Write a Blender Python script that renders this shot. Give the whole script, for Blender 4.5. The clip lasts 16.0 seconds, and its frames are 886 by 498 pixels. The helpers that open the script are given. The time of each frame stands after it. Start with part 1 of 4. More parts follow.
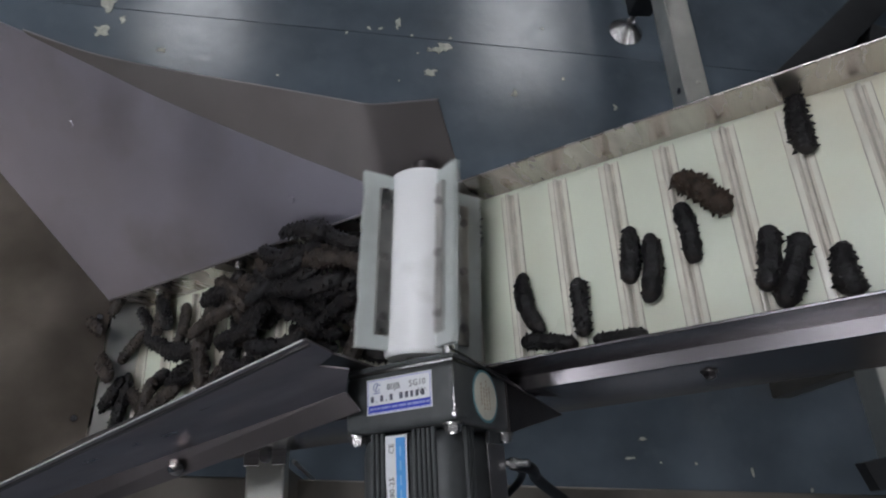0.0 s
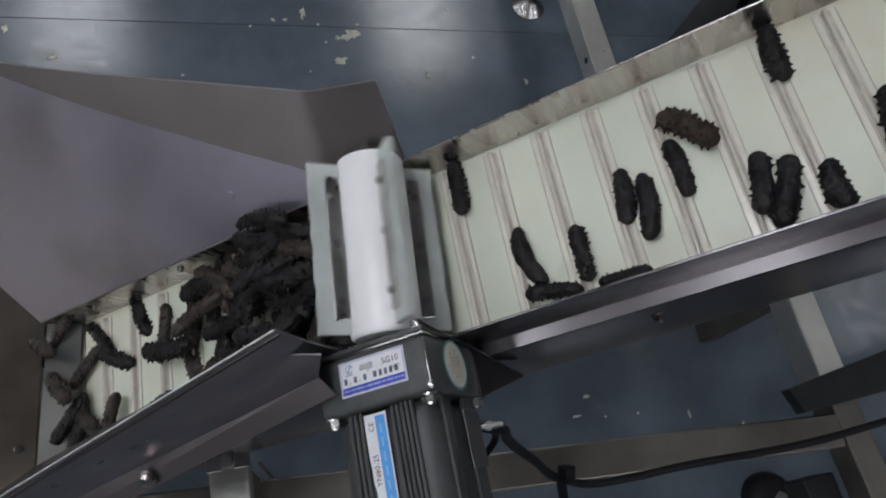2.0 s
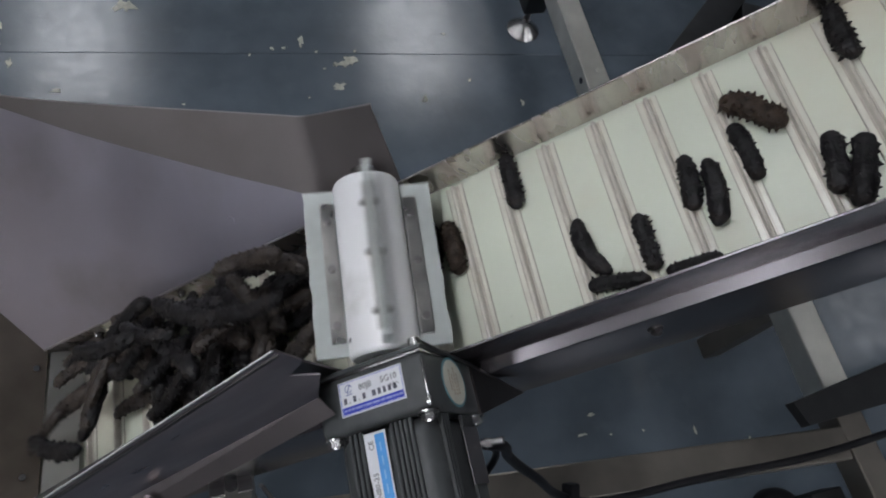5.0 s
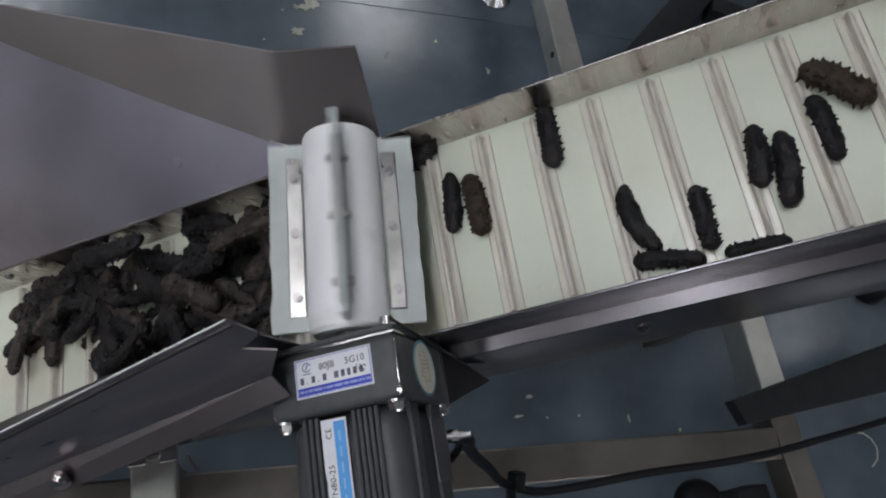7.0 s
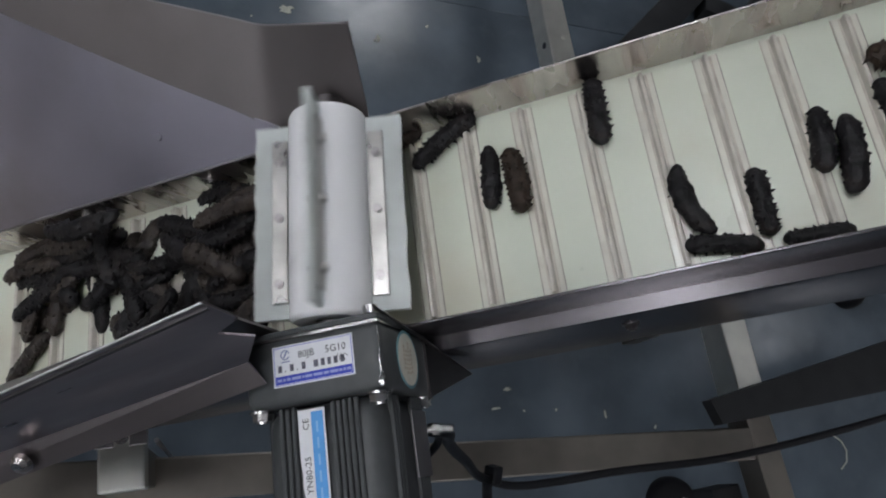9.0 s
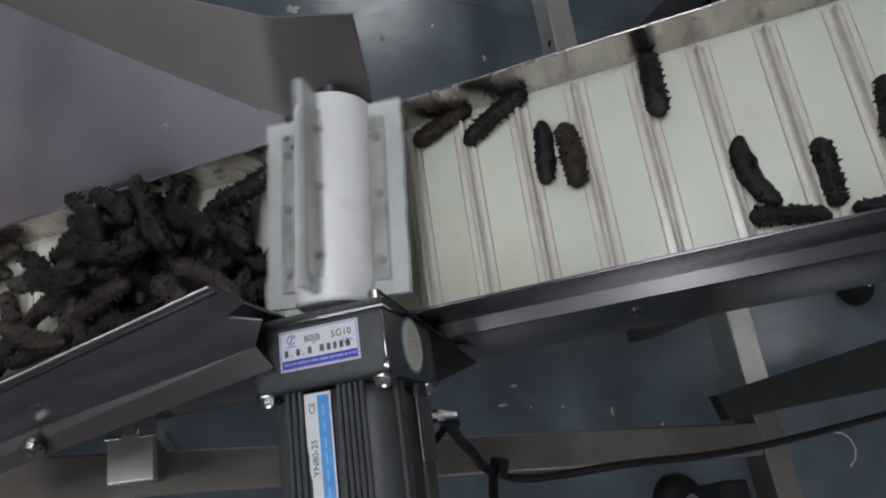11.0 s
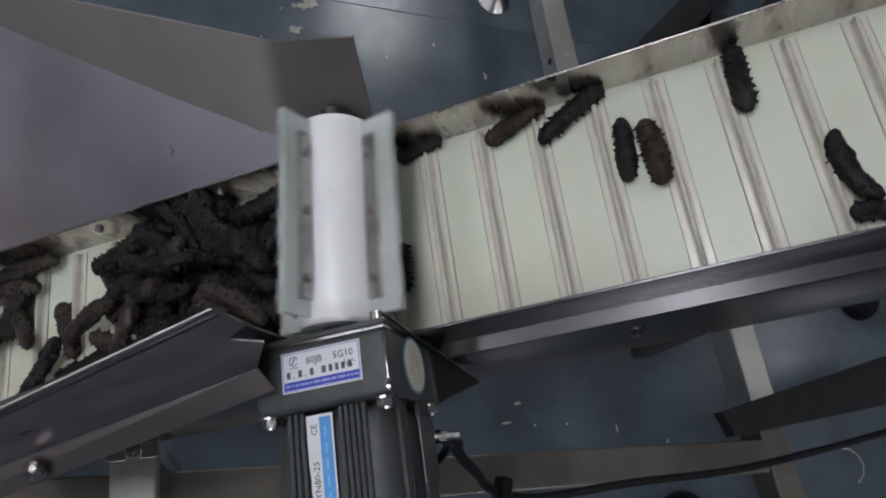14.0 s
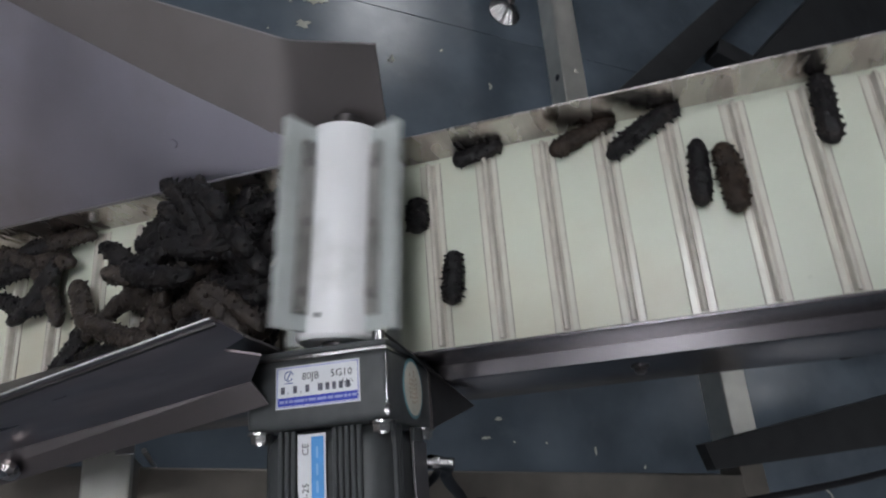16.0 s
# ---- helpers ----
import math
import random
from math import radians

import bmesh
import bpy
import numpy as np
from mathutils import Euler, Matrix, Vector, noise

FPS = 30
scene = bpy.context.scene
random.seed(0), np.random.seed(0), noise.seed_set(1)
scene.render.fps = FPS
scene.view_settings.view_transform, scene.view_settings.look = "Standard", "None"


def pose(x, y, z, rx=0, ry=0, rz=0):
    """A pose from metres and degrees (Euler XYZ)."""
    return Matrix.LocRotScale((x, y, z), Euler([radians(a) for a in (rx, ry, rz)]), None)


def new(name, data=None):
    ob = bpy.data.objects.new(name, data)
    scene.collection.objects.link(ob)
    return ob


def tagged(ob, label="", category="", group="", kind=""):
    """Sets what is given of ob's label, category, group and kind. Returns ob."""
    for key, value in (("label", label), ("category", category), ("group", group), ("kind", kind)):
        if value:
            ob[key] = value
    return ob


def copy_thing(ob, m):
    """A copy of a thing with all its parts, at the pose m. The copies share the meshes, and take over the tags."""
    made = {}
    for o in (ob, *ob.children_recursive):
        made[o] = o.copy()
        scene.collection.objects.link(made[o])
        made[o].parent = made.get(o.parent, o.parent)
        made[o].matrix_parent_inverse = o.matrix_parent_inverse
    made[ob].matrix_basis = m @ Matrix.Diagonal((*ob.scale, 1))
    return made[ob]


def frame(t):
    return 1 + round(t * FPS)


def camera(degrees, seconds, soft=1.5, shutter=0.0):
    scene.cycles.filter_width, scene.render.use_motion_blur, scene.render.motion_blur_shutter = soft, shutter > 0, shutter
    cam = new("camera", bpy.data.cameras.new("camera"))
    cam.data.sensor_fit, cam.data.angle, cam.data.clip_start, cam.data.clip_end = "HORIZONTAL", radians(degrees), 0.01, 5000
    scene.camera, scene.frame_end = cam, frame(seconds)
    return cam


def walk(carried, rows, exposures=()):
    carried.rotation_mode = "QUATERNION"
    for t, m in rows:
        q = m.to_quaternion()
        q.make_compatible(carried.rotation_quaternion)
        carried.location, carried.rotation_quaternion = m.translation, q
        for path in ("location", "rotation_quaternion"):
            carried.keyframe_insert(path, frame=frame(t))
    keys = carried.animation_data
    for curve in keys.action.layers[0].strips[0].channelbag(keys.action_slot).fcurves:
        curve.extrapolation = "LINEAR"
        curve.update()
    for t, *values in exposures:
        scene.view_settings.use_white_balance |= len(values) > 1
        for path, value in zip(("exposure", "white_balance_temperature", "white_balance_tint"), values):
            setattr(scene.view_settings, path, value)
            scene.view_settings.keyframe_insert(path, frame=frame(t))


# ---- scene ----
# ---- the camera and its way ----
cam = camera(66.4, 16.0, soft=2.0, shutter=0.4)
PATH = [
    (0, -0.0367, -0.0539, 1.1256, 23.06, -5.16, -2.97),
    (0.5, -0.0739, -0.0549, 1.1241, 22.60, -8.97, -6.16),
    (1, -0.0722, -0.0578, 1.1245, 22.49, -9.20, -9.19),
    (1.5, -0.0625, -0.0589, 1.1269, 22.82, -9.27, -10.92),
    (2, -0.0621, -0.0613, 1.1270, 23.06, -9.07, -11.34),
    (2.5, -0.0605, -0.0613, 1.1298, 23.32, -8.85, -11.76),
    (3, -0.0599, -0.0629, 1.1326, 23.72, -8.50, -11.99),
    (5.5, -0.0590, -0.0669, 1.1322, 25.19, -8.28, -12.42),
    (6, -0.0683, -0.0590, 1.1132, 24.39, -10.24, -11.34),
    (6.5, -0.0767, -0.0470, 1.0901, 22.83, -13.63, -9.89),
    (7, -0.0751, -0.0410, 1.0846, 21.77, -15.53, -9.74),
    (7.5, -0.0761, -0.0367, 1.0793, 20.91, -17.07, -9.04),
    (8, -0.0746, -0.0362, 1.0756, 20.42, -17.84, -8.39),
    (10.5, -0.0761, -0.0411, 1.0711, 20.50, -17.68, -8.09),
    (11, -0.0751, -0.0465, 1.0733, 20.61, -17.22, -8.15),
    (11.5, -0.0752, -0.0488, 1.0751, 20.73, -16.89, -8.17),
    (12, -0.0740, -0.0488, 1.0756, 21.03, -16.71, -8.12),
    (12.5, -0.0737, -0.0497, 1.0779, 21.30, -16.64, -8.09),
    (13, -0.0736, -0.0503, 1.0791, 21.69, -16.58, -8.42),
    (13.5, -0.0731, -0.0475, 1.0771, 21.89, -16.72, -8.44),
    (14, -0.0744, -0.0447, 1.0756, 22.03, -16.83, -8.43),
    (14.5, -0.0768, -0.0418, 1.0732, 22.03, -17.14, -8.15),
    (15, -0.0743, -0.0451, 1.0756, 22.04, -17.28, -8.14),
    (15.5, -0.0726, -0.0454, 1.0778, 22.10, -17.52, -8.27),
    (16, -0.0834, -0.0297, 1.0645, 21.03, -19.65, -4.51),
]
walk(cam, [(t, pose(x, y, z, rx, ry, rz)) for t, x, y, z, rx, ry, rz in PATH],
     exposures=[(0.0, -0.1), (0.8, 0.0), (5.5, 0.0), (7.5, -0.08), (16.0, -0.08)])

# ---- world ----
world = bpy.data.worlds.new("world")
scene.world = world
world.use_nodes = True
world.node_tree.nodes["Background"].inputs[0].default_value = (0.55, 0.62, 0.7, 1)
world.node_tree.nodes["Background"].inputs[1].default_value = 0.02
LAMP = 12.0          # glow of the ceiling panels
INCLINE = 37.07      # rise of the conveyor
SPEED = 0.0163       # belt, metres a second
# the belt's slight stick and slip about its mean speed: seconds, metres
SLIP = [(0, 0.0009), (0.5, -0.0012), (1, -0.0007), (1.5, 0.0003), (2, 0.0012), (2.5, 0.0008), (3, 0.0008), (5.5, 0.0011), (6, 0.0012), (6.5, -0.0008), (7, -0.0007), (7.5, -0.0013),
        (8, -0.0010), (10.5, -0.0004), (11.5, -0.0002), (12.5, 0.0004), (13, 0.0008), (13.5, 0.0005), (14, 0.0006), (14.5, -0.0005), (15, 0.0005), (15.5, 0.0004), (16, -0.0006)]
MB = pose(0, 0, 0.6807, 0, -INCLINE, 0)   # conveyor space: x along the belt, y across, z off the belt
BELT_Z = -0.0345


# ---- materials ----
def material(name, colour, rough=0.5, metal=0.0, spots=None, grain=0.0, grain_size=40.0, stretch=(1, 1, 1), bump=0.0, bump_size=60.0,
             rough_var=0.0, random_tint=0.0, emit=0.0, spot_size=6.0, spot_lo=0.5, spot_hi=0.7, spec=0.5, alpha=0.0):
    m = bpy.data.materials.new(name)
    m.use_nodes = True
    nt = m.node_tree
    bs = nt.nodes["Principled BSDF"]
    bs.inputs["Base Color"].default_value = (*colour, 1)
    bs.inputs["Roughness"].default_value = rough
    bs.inputs["Metallic"].default_value = metal
    bs.inputs["Specular IOR Level"].default_value = spec
    if alpha:
        bs.inputs["Transmission Weight"].default_value = alpha
    if emit:
        bs.inputs["Emission Color"].default_value = (*colour, 1)
        bs.inputs["Emission Strength"].default_value = emit
    tc = nt.nodes.new("ShaderNodeTexCoord")
    mp = nt.nodes.new("ShaderNodeMapping")
    mp.inputs["Scale"].default_value = stretch
    nt.links.new(tc.outputs["Object"], mp.inputs[0])

    def noise_node(scale, detail=4.0):
        n = nt.nodes.new("ShaderNodeTexNoise")
        n.inputs["Scale"].default_value = scale
        n.inputs["Detail"].default_value = detail
        nt.links.new(mp.outputs[0], n.inputs["Vector"])
        return n.outputs["Fac"]

    def ramp(src, lo, hi):
        r = nt.nodes.new("ShaderNodeMapRange")
        r.inputs["From Min"].default_value, r.inputs["From Max"].default_value = lo, hi
        nt.links.new(src, r.inputs["Value"])
        return r.outputs[0]

    def mix(a, b, fac):
        n = nt.nodes.new("ShaderNodeMix")
        n.data_type = "RGBA"
        nt.links.new(fac, n.inputs["Factor"])
        for s, v in ((n.inputs["A"], a), (n.inputs["B"], b)):
            if isinstance(v, tuple):
                s.default_value = (*v, 1)
            else:
                nt.links.new(v, s)
        return n.outputs["Result"]

    colour_out = colour
    if grain:
        lo = tuple(max(c * (1 - grain), 0) for c in colour)
        hi = tuple(min(c * (1 + grain), 1) for c in colour)
        colour_out = mix(lo, hi, ramp(noise_node(grain_size, 6), 0.3, 0.7))
    if spots:
        colour_out = mix(colour_out, spots, ramp(noise_node(spot_size, 8), spot_lo, spot_hi))
    if random_tint:
        info = nt.nodes.new("ShaderNodeObjectInfo")
        hs = nt.nodes.new("ShaderNodeHueSaturation")
        nt.links.new(info.outputs["Random"], hs.inputs["Fac"])
        hs.inputs["Value"].default_value = 1 + random_tint
        hs.inputs["Saturation"].default_value = 1.05
        if isinstance(colour_out, tuple):
            hs.inputs["Color"].default_value = (*colour_out, 1)
        else:
            nt.links.new(colour_out, hs.inputs["Color"])
        colour_out = hs.outputs[0]
    if not isinstance(colour_out, tuple):
        nt.links.new(colour_out, bs.inputs["Base Color"])
    if rough_var:
        r = nt.nodes.new("ShaderNodeMapRange")
        r.inputs["From Min"].default_value, r.inputs["From Max"].default_value = 0.3, 0.7
        r.inputs["To Min"].default_value, r.inputs["To Max"].default_value = rough - rough_var, rough + rough_var
        nt.links.new(noise_node(spot_size * 1.7, 5), r.inputs["Value"])
        nt.links.new(r.outputs[0], bs.inputs["Roughness"])
    if bump:
        b = nt.nodes.new("ShaderNodeBump")
        b.inputs["Strength"].default_value = 1.0
        b.inputs["Distance"].default_value = bump
        nt.links.new(noise_node(bump_size, 5), b.inputs["Height"])
        nt.links.new(b.outputs[0], bs.inputs["Normal"])
    return m


STEEL = material("brushed_steel", (0.36, 0.34, 0.335), 0.34, 1.0, grain=0.10, grain_size=30, stretch=(0.6, 12, 12), rough_var=0.07, bump=0.00012, bump_size=90,
                 spots=(0.33, 0.30, 0.28), spot_size=14, spot_lo=0.55, spot_hi=0.8)
# near channel's base lowered for the dark floor it reflects
STEEL_SIDE = material("shaded_channel_steel", (0.23, 0.215, 0.228), 0.24, 1.0, grain=0.08, grain_size=10, rough_var=0.015, spots=(0.19, 0.178, 0.19), spot_size=9, spot_lo=0.5, spot_hi=0.8)
# pinkish base and dark mottling stand in for belt and cleat reflections
STEEL_MOTTLED = material("mottled_steel", (0.53, 0.49, 0.47), 0.27, 1.0, grain=0.16, grain_size=24, stretch=(4, 4, 1), rough_var=0.1, bump=0.0001,
                      spots=(0.40, 0.345, 0.315), spot_size=12, spot_lo=0.5, spot_hi=0.85)
# lilac tint stands in for bluish light falling on the sheet
STEEL_SATIN = material("lilac_tinted_steel_sheet", (0.50, 0.482, 0.565), 0.40, 1.0, grain=0.06, grain_size=9, rough_var=0.07, bump=0.0004, bump_size=7,
                       spots=(0.37, 0.35, 0.37), spot_size=9, spot_lo=0.52, spot_hi=0.8)
# base toned dark in place of the dark surroundings this steel mirrors
STEEL_SHADED = material("shaded_steel", (0.15, 0.14, 0.14), 0.40, 1.0, grain=0.15, grain_size=30, rough_var=0.08)
CHROME = material("bright_bolt_steel", (0.58, 0.57, 0.56), 0.27, 1.0, grain=0.1, grain_size=200)
STEEL_BROWN = material("brown_stained_steel", (0.21, 0.18, 0.15), 0.46, 1.0, grain=0.2, grain_size=16, rough_var=0.08, spots=(0.11, 0.09, 0.07), spot_size=9, spot_lo=0.5, spot_hi=0.8)
STEEL_GREY = material("grey_steel_sheet", (0.335, 0.322, 0.33), 0.42, 1.0, grain=0.1, grain_size=12, rough_var=0.06, spots=(0.27, 0.25, 0.245), spot_size=8, spot_lo=0.5, spot_hi=0.8)
STEEL_NEAR = material("dark_brushed_lip_steel", (0.40, 0.355, 0.365), 0.36, 1.0, grain=0.10, grain_size=14, stretch=(0.5, 6, 6), rough_var=0.09, bump=0.0003, bump_size=6, spots=(0.33, 0.29, 0.295), spot_size=9, spot_lo=0.45, spot_hi=0.8)
# upright part of the hopper sheet; its shade is put in as a darker base
STEEL_LIP = material("shaded_lip_steel", (0.25, 0.228, 0.226), 0.50, 1.0, grain=0.08, grain_size=10, rough_var=0.05, spots=(0.205, 0.184, 0.178), spot_size=10, spot_lo=0.5, spot_hi=0.8)
# turned edge of the lip sheet, base darkened as its shaded face
STEEL_TURNED = material("shaded_edge_steel", (0.165, 0.148, 0.15), 0.42, 1.0, grain=0.1, grain_size=14, rough_var=0.06, spots=(0.15, 0.135, 0.125), spot_size=8, spot_lo=0.5, spot_hi=0.8)
# near-white base holds the highlight the cut edge catches
LIT_EDGE = material("lit_cut_edge", (0.88, 0.88, 0.87), 0.62, 1.0, grain=0.15, grain_size=60)
# dark paint; also carries shade on the joint plate and foot leg
DARK_PAINT_SHADE = material("dark_grey_paint_and_shade", (0.019, 0.020, 0.022), 0.55, 0.0, grain=0.25, grain_size=20, rough_var=0.1, spec=0.25)
CLAMP = material("worn_clamp_steel", (0.47, 0.46, 0.44), 0.34, 1.0, grain=0.2, grain_size=40, rough_var=0.1, spots=(0.34, 0.33, 0.31), spot_size=30)
# lit and shaded tones of one tube steel, lamp reflections put into colour
TUBE_LIT = material("lit_square_tube", (0.70, 0.69, 0.635), 0.38, 1.0, grain=0.12, grain_size=18, rough_var=0.1)
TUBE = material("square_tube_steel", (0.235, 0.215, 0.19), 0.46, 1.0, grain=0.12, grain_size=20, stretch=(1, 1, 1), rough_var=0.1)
BELT = material("white_belt", (0.695, 0.73, 0.615), 0.36, 0.0, grain=0.08, grain_size=7, spots=(0.645, 0.585, 0.46), spot_size=8, spot_lo=0.46, spot_hi=0.78, rough_var=0.1)
CLEAT = material("cleat_plastic", (0.70, 0.685, 0.60), 0.16, 0.0, grain=0.08, grain_size=40, spots=(0.50, 0.43, 0.36), spot_size=34, spot_lo=0.56, spot_hi=0.85)
RIB = material("cloudy_rib_plastic", (0.63, 0.595, 0.525), 0.12, 0.0, grain=0.14, grain_size=45, spots=(0.44, 0.38, 0.31), spot_size=42, spot_lo=0.54, spot_hi=0.82)
GROOVE = material("grimy_cleat_groove", (0.57, 0.53, 0.46), 0.2, 0.0, grain=0.2, grain_size=50, spots=(0.36, 0.30, 0.24), spot_size=40, spot_lo=0.5, spot_hi=0.8)
WELD = material("grimy_weld_line", (0.38, 0.335, 0.28), 0.5, 0.0, grain=0.4, grain_size=60)
NYLON = material("white_nylon", (0.86, 0.86, 0.87), 0.32, 0.0, grain=0.04, grain_size=20, spots=(0.62, 0.62, 0.6), spot_size=24, spot_lo=0.58, spot_hi=0.85)
FIN = material("grey_rubber_fin", (0.53, 0.565, 0.55), 0.42, 0.0, grain=0.12, grain_size=30, spots=(0.38, 0.40, 0.385), spot_size=16, spot_lo=0.5, spot_hi=0.8, bump=0.0002)
GEAR_GREY = material("grey_gearbox_paint", (0.066, 0.071, 0.073), 0.48, 0.0, grain=0.10, grain_size=120, rough_var=0.06, bump=0.00006, bump_size=500,
                     spots=(0.10, 0.105, 0.105), spot_size=30, spot_lo=0.62, spot_hi=0.85)
MOTOR_GREY = material("grey_motor_casting", (0.054, 0.058, 0.060), 0.48, 0.0, grain=0.15, grain_size=90, rough_var=0.08)
BLACK = material("black_rubber", (0.009, 0.009, 0.011), 0.5, 0.0, grain=0.3, grain_size=60, spec=0.2)
LABEL_WHITE = material("label_white", (0.72, 0.73, 0.76), 0.35, 0.0, grain=0.05, grain_size=80)
LABEL_BLUE = material("label_blue", (0.03, 0.05, 0.45), 0.35, 0.0, grain=0.08, grain_size=80)
LABEL_PALE_SKY = material("label_pale_sky", (0.20, 0.46, 0.78), 0.35, 0.0, grain=0.1, grain_size=80)
LABEL_SKY = material("label_light_blue", (0.07, 0.32, 0.72), 0.35, 0.0, grain=0.1, grain_size=80)
LABEL_TEAL = material("label_teal", (0.12, 0.28, 0.32), 0.4, grain=0.1, grain_size=90)
LABEL_TAN = material("label_tan_print", (0.50, 0.40, 0.28), 0.45, grain=0.2, grain_size=100)
LABEL_CREAM = material("label_cream", (0.74, 0.72, 0.62), 0.45, grain=0.08, grain_size=100)
LABEL_PALE = material("label_pale_blue", (0.30, 0.34, 0.66), 0.35, 0.0, grain=0.08, grain_size=80)
LABEL_SLATE = material("label_slate", (0.12, 0.16, 0.34), 0.4, grain=0.1, grain_size=90)
INK_SOFT = material("worn_ink", (0.10, 0.10, 0.13), 0.5, grain=0.5, grain_size=900)
INK = material("ink", (0.02, 0.02, 0.03), 0.5)
SKIN_BLACK = material("dried_black_skin", (0.0088, 0.0082, 0.0090), 0.44, 0.0, grain=0.6, grain_size=160, spots=(0.020, 0.0165, 0.015), spot_size=90, spot_lo=0.54, spot_hi=0.75,
                      bump=0.0016, bump_size=190, random_tint=0.4, spec=0.22)
SKIN_BROWN = material("dried_brown_skin", (0.027, 0.0185, 0.0135), 0.5, 0.0, grain=0.7, grain_size=150, spots=(0.02, 0.015, 0.012), spot_size=80, spot_lo=0.5, spot_hi=0.75,
                      bump=0.0016, bump_size=190, random_tint=0.4, spec=0.22)
SKIN_DUSTY = material("dusty_brown_skin", (0.026, 0.0200, 0.0168), 0.48, 0.0, grain=0.6, grain_size=170, spots=(0.042, 0.033, 0.026), spot_size=110, spot_lo=0.52, spot_hi=0.80,
                      bump=0.0016, bump_size=210, random_tint=0.4, spec=0.35)
FLOOR = material("blue_grey_floor_paint", (0.091, 0.112, 0.135), 0.19, 0.0, grain=0.22, grain_size=7, spots=(0.104, 0.128, 0.152), spot_size=24, spot_lo=0.56, spot_hi=0.82,
                 rough_var=0.06, bump=0.00034, bump_size=50, spec=0.36)
JOINT = material("floor_joint", (0.045, 0.058, 0.07), 0.7, grain=0.2, grain_size=30)
CHIP = material("bare_concrete_chip", (0.44, 0.44, 0.38), 0.8, grain=0.25, grain_size=120, bump=0.0004, bump_size=300)
WALL = material("grey_wall_panel", (0.30, 0.29, 0.31), 0.6, grain=0.04, grain_size=2, spots=(0.16, 0.16, 0.17), spot_size=1.5)
CEIL = material("grey_ceiling", (0.34, 0.33, 0.35), 0.7, grain=0.04, grain_size=2)
PANEL = material("lamp_diffuser", (0.925, 0.945, 1.0), 0.5, emit=LAMP)
PANEL_FILL = material("fill_lamp_diffuser", (0.925, 0.945, 1.0), 0.5, emit=LAMP * 0.65)
PANEL_SPOT = material("downlight_diffuser", (0.925, 0.945, 1.0), 0.5, emit=LAMP * 1.6)
PANEL_DIM = material("dim_lamp_diffuser", (0.925, 0.945, 1.0), 0.5, emit=LAMP * 0.3)
LAMP_FRAME = material("lamp_frame", (0.7, 0.7, 0.7), 0.5, grain=0.03)


# ---- mesh helpers ----
def add_box(bm, x0, x1, y0, y1, z0, z1, bevel=0.0, segs=2, m=None):
    g = bmesh.ops.create_cube(bm, size=1.0)["verts"]
    for v in g:
        v.co = Vector((x0 + (v.co.x + 0.5) * (x1 - x0), y0 + (v.co.y + 0.5) * (y1 - y0), z0 + (v.co.z + 0.5) * (z1 - z0)))
    if bevel:
        edges = list({e for v in g for e in v.link_edges})
        r = bmesh.ops.bevel(bm, geom=edges, offset=bevel, segments=segs, affect="EDGES", profile=0.5)
        g = list({v for f in r["faces"] for v in f.verts} | {v for v in g if v.is_valid})
    if m is not None:
        bmesh.ops.transform(bm, matrix=m, verts=g)
    return g


def add_cyl(bm, p, q, r, segs=20, r2=None, caps=True):
    p, q = Vector(p), Vector(q)
    turn = (q - p).to_track_quat("Z", "Y").to_matrix().to_4x4()
    g = bmesh.ops.create_cone(bm, cap_ends=caps, segments=segs, radius1=r, radius2=r if r2 is None else r2, depth=(q - p).length)["verts"]
    bmesh.ops.transform(bm, matrix=Matrix.Translation((p + q) / 2) @ turn, verts=g)
    return g


def add_sheet(bm, pts, thick):
    """A flat sheet through pts (in order), thick metres deep behind its normal."""
    vs = [bm.verts.new(p) for p in pts]
    f = bm.faces.new(vs)
    f.normal_update()
    n = f.normal.copy()
    back = [bm.verts.new(Vector(p) - n * thick) for p in pts]
    bm.faces.new(back[::-1])
    for i in range(len(vs)):
        j = (i + 1) % len(vs)
        bm.faces.new((vs[j], vs[i], back[i], back[j]))


def add_profile(bm, profile, x0, x1, thick):
    """A bent sheet: a polyline of (y, z) pushed along x, with thickness."""
    pts = [Vector((0, y, z)) for y, z in profile]
    off = []
    for i, p in enumerate(pts):
        d = Vector((0, 0, 0))
        for a, b in ((i - 1, i), (i, i + 1)):
            if a >= 0 and b < len(pts):
                s = (pts[b] - pts[a]).normalized()
                d += Vector((0, -s.z, s.y))
        off.append(p + d.normalized() * thick)
    loop = pts + off[::-1]
    a = [bm.verts.new((x0, p.y, p.z)) for p in loop]
    b = [bm.verts.new((x1, p.y, p.z)) for p in loop]
    n = len(loop)
    for i in range(n):
        j = (i + 1) % n
        bm.faces.new((a[i], a[j], b[j], b[i]))
    for i in range(len(pts) - 1):
        bm.faces.new((a[i + 1], a[i], a[n - 1 - i], a[n - 2 - i]))
        bm.faces.new((b[i], b[i + 1], b[n - 2 - i], b[n - 1 - i]))


def mesh_of(bm, name, mat, smooth=None):
    bmesh.ops.recalc_face_normals(bm, faces=bm.faces)
    me = bpy.data.meshes.new(name)
    bm.to_mesh(me)
    bm.free()
    for m in (mat if isinstance(mat, (list, tuple)) else [mat]):
        me.materials.append(m)
    if smooth is not None:
        me.polygons.foreach_set("use_smooth", [True] * len(me.polygons))
        me.set_sharp_from_angle(angle=radians(smooth))
    return me


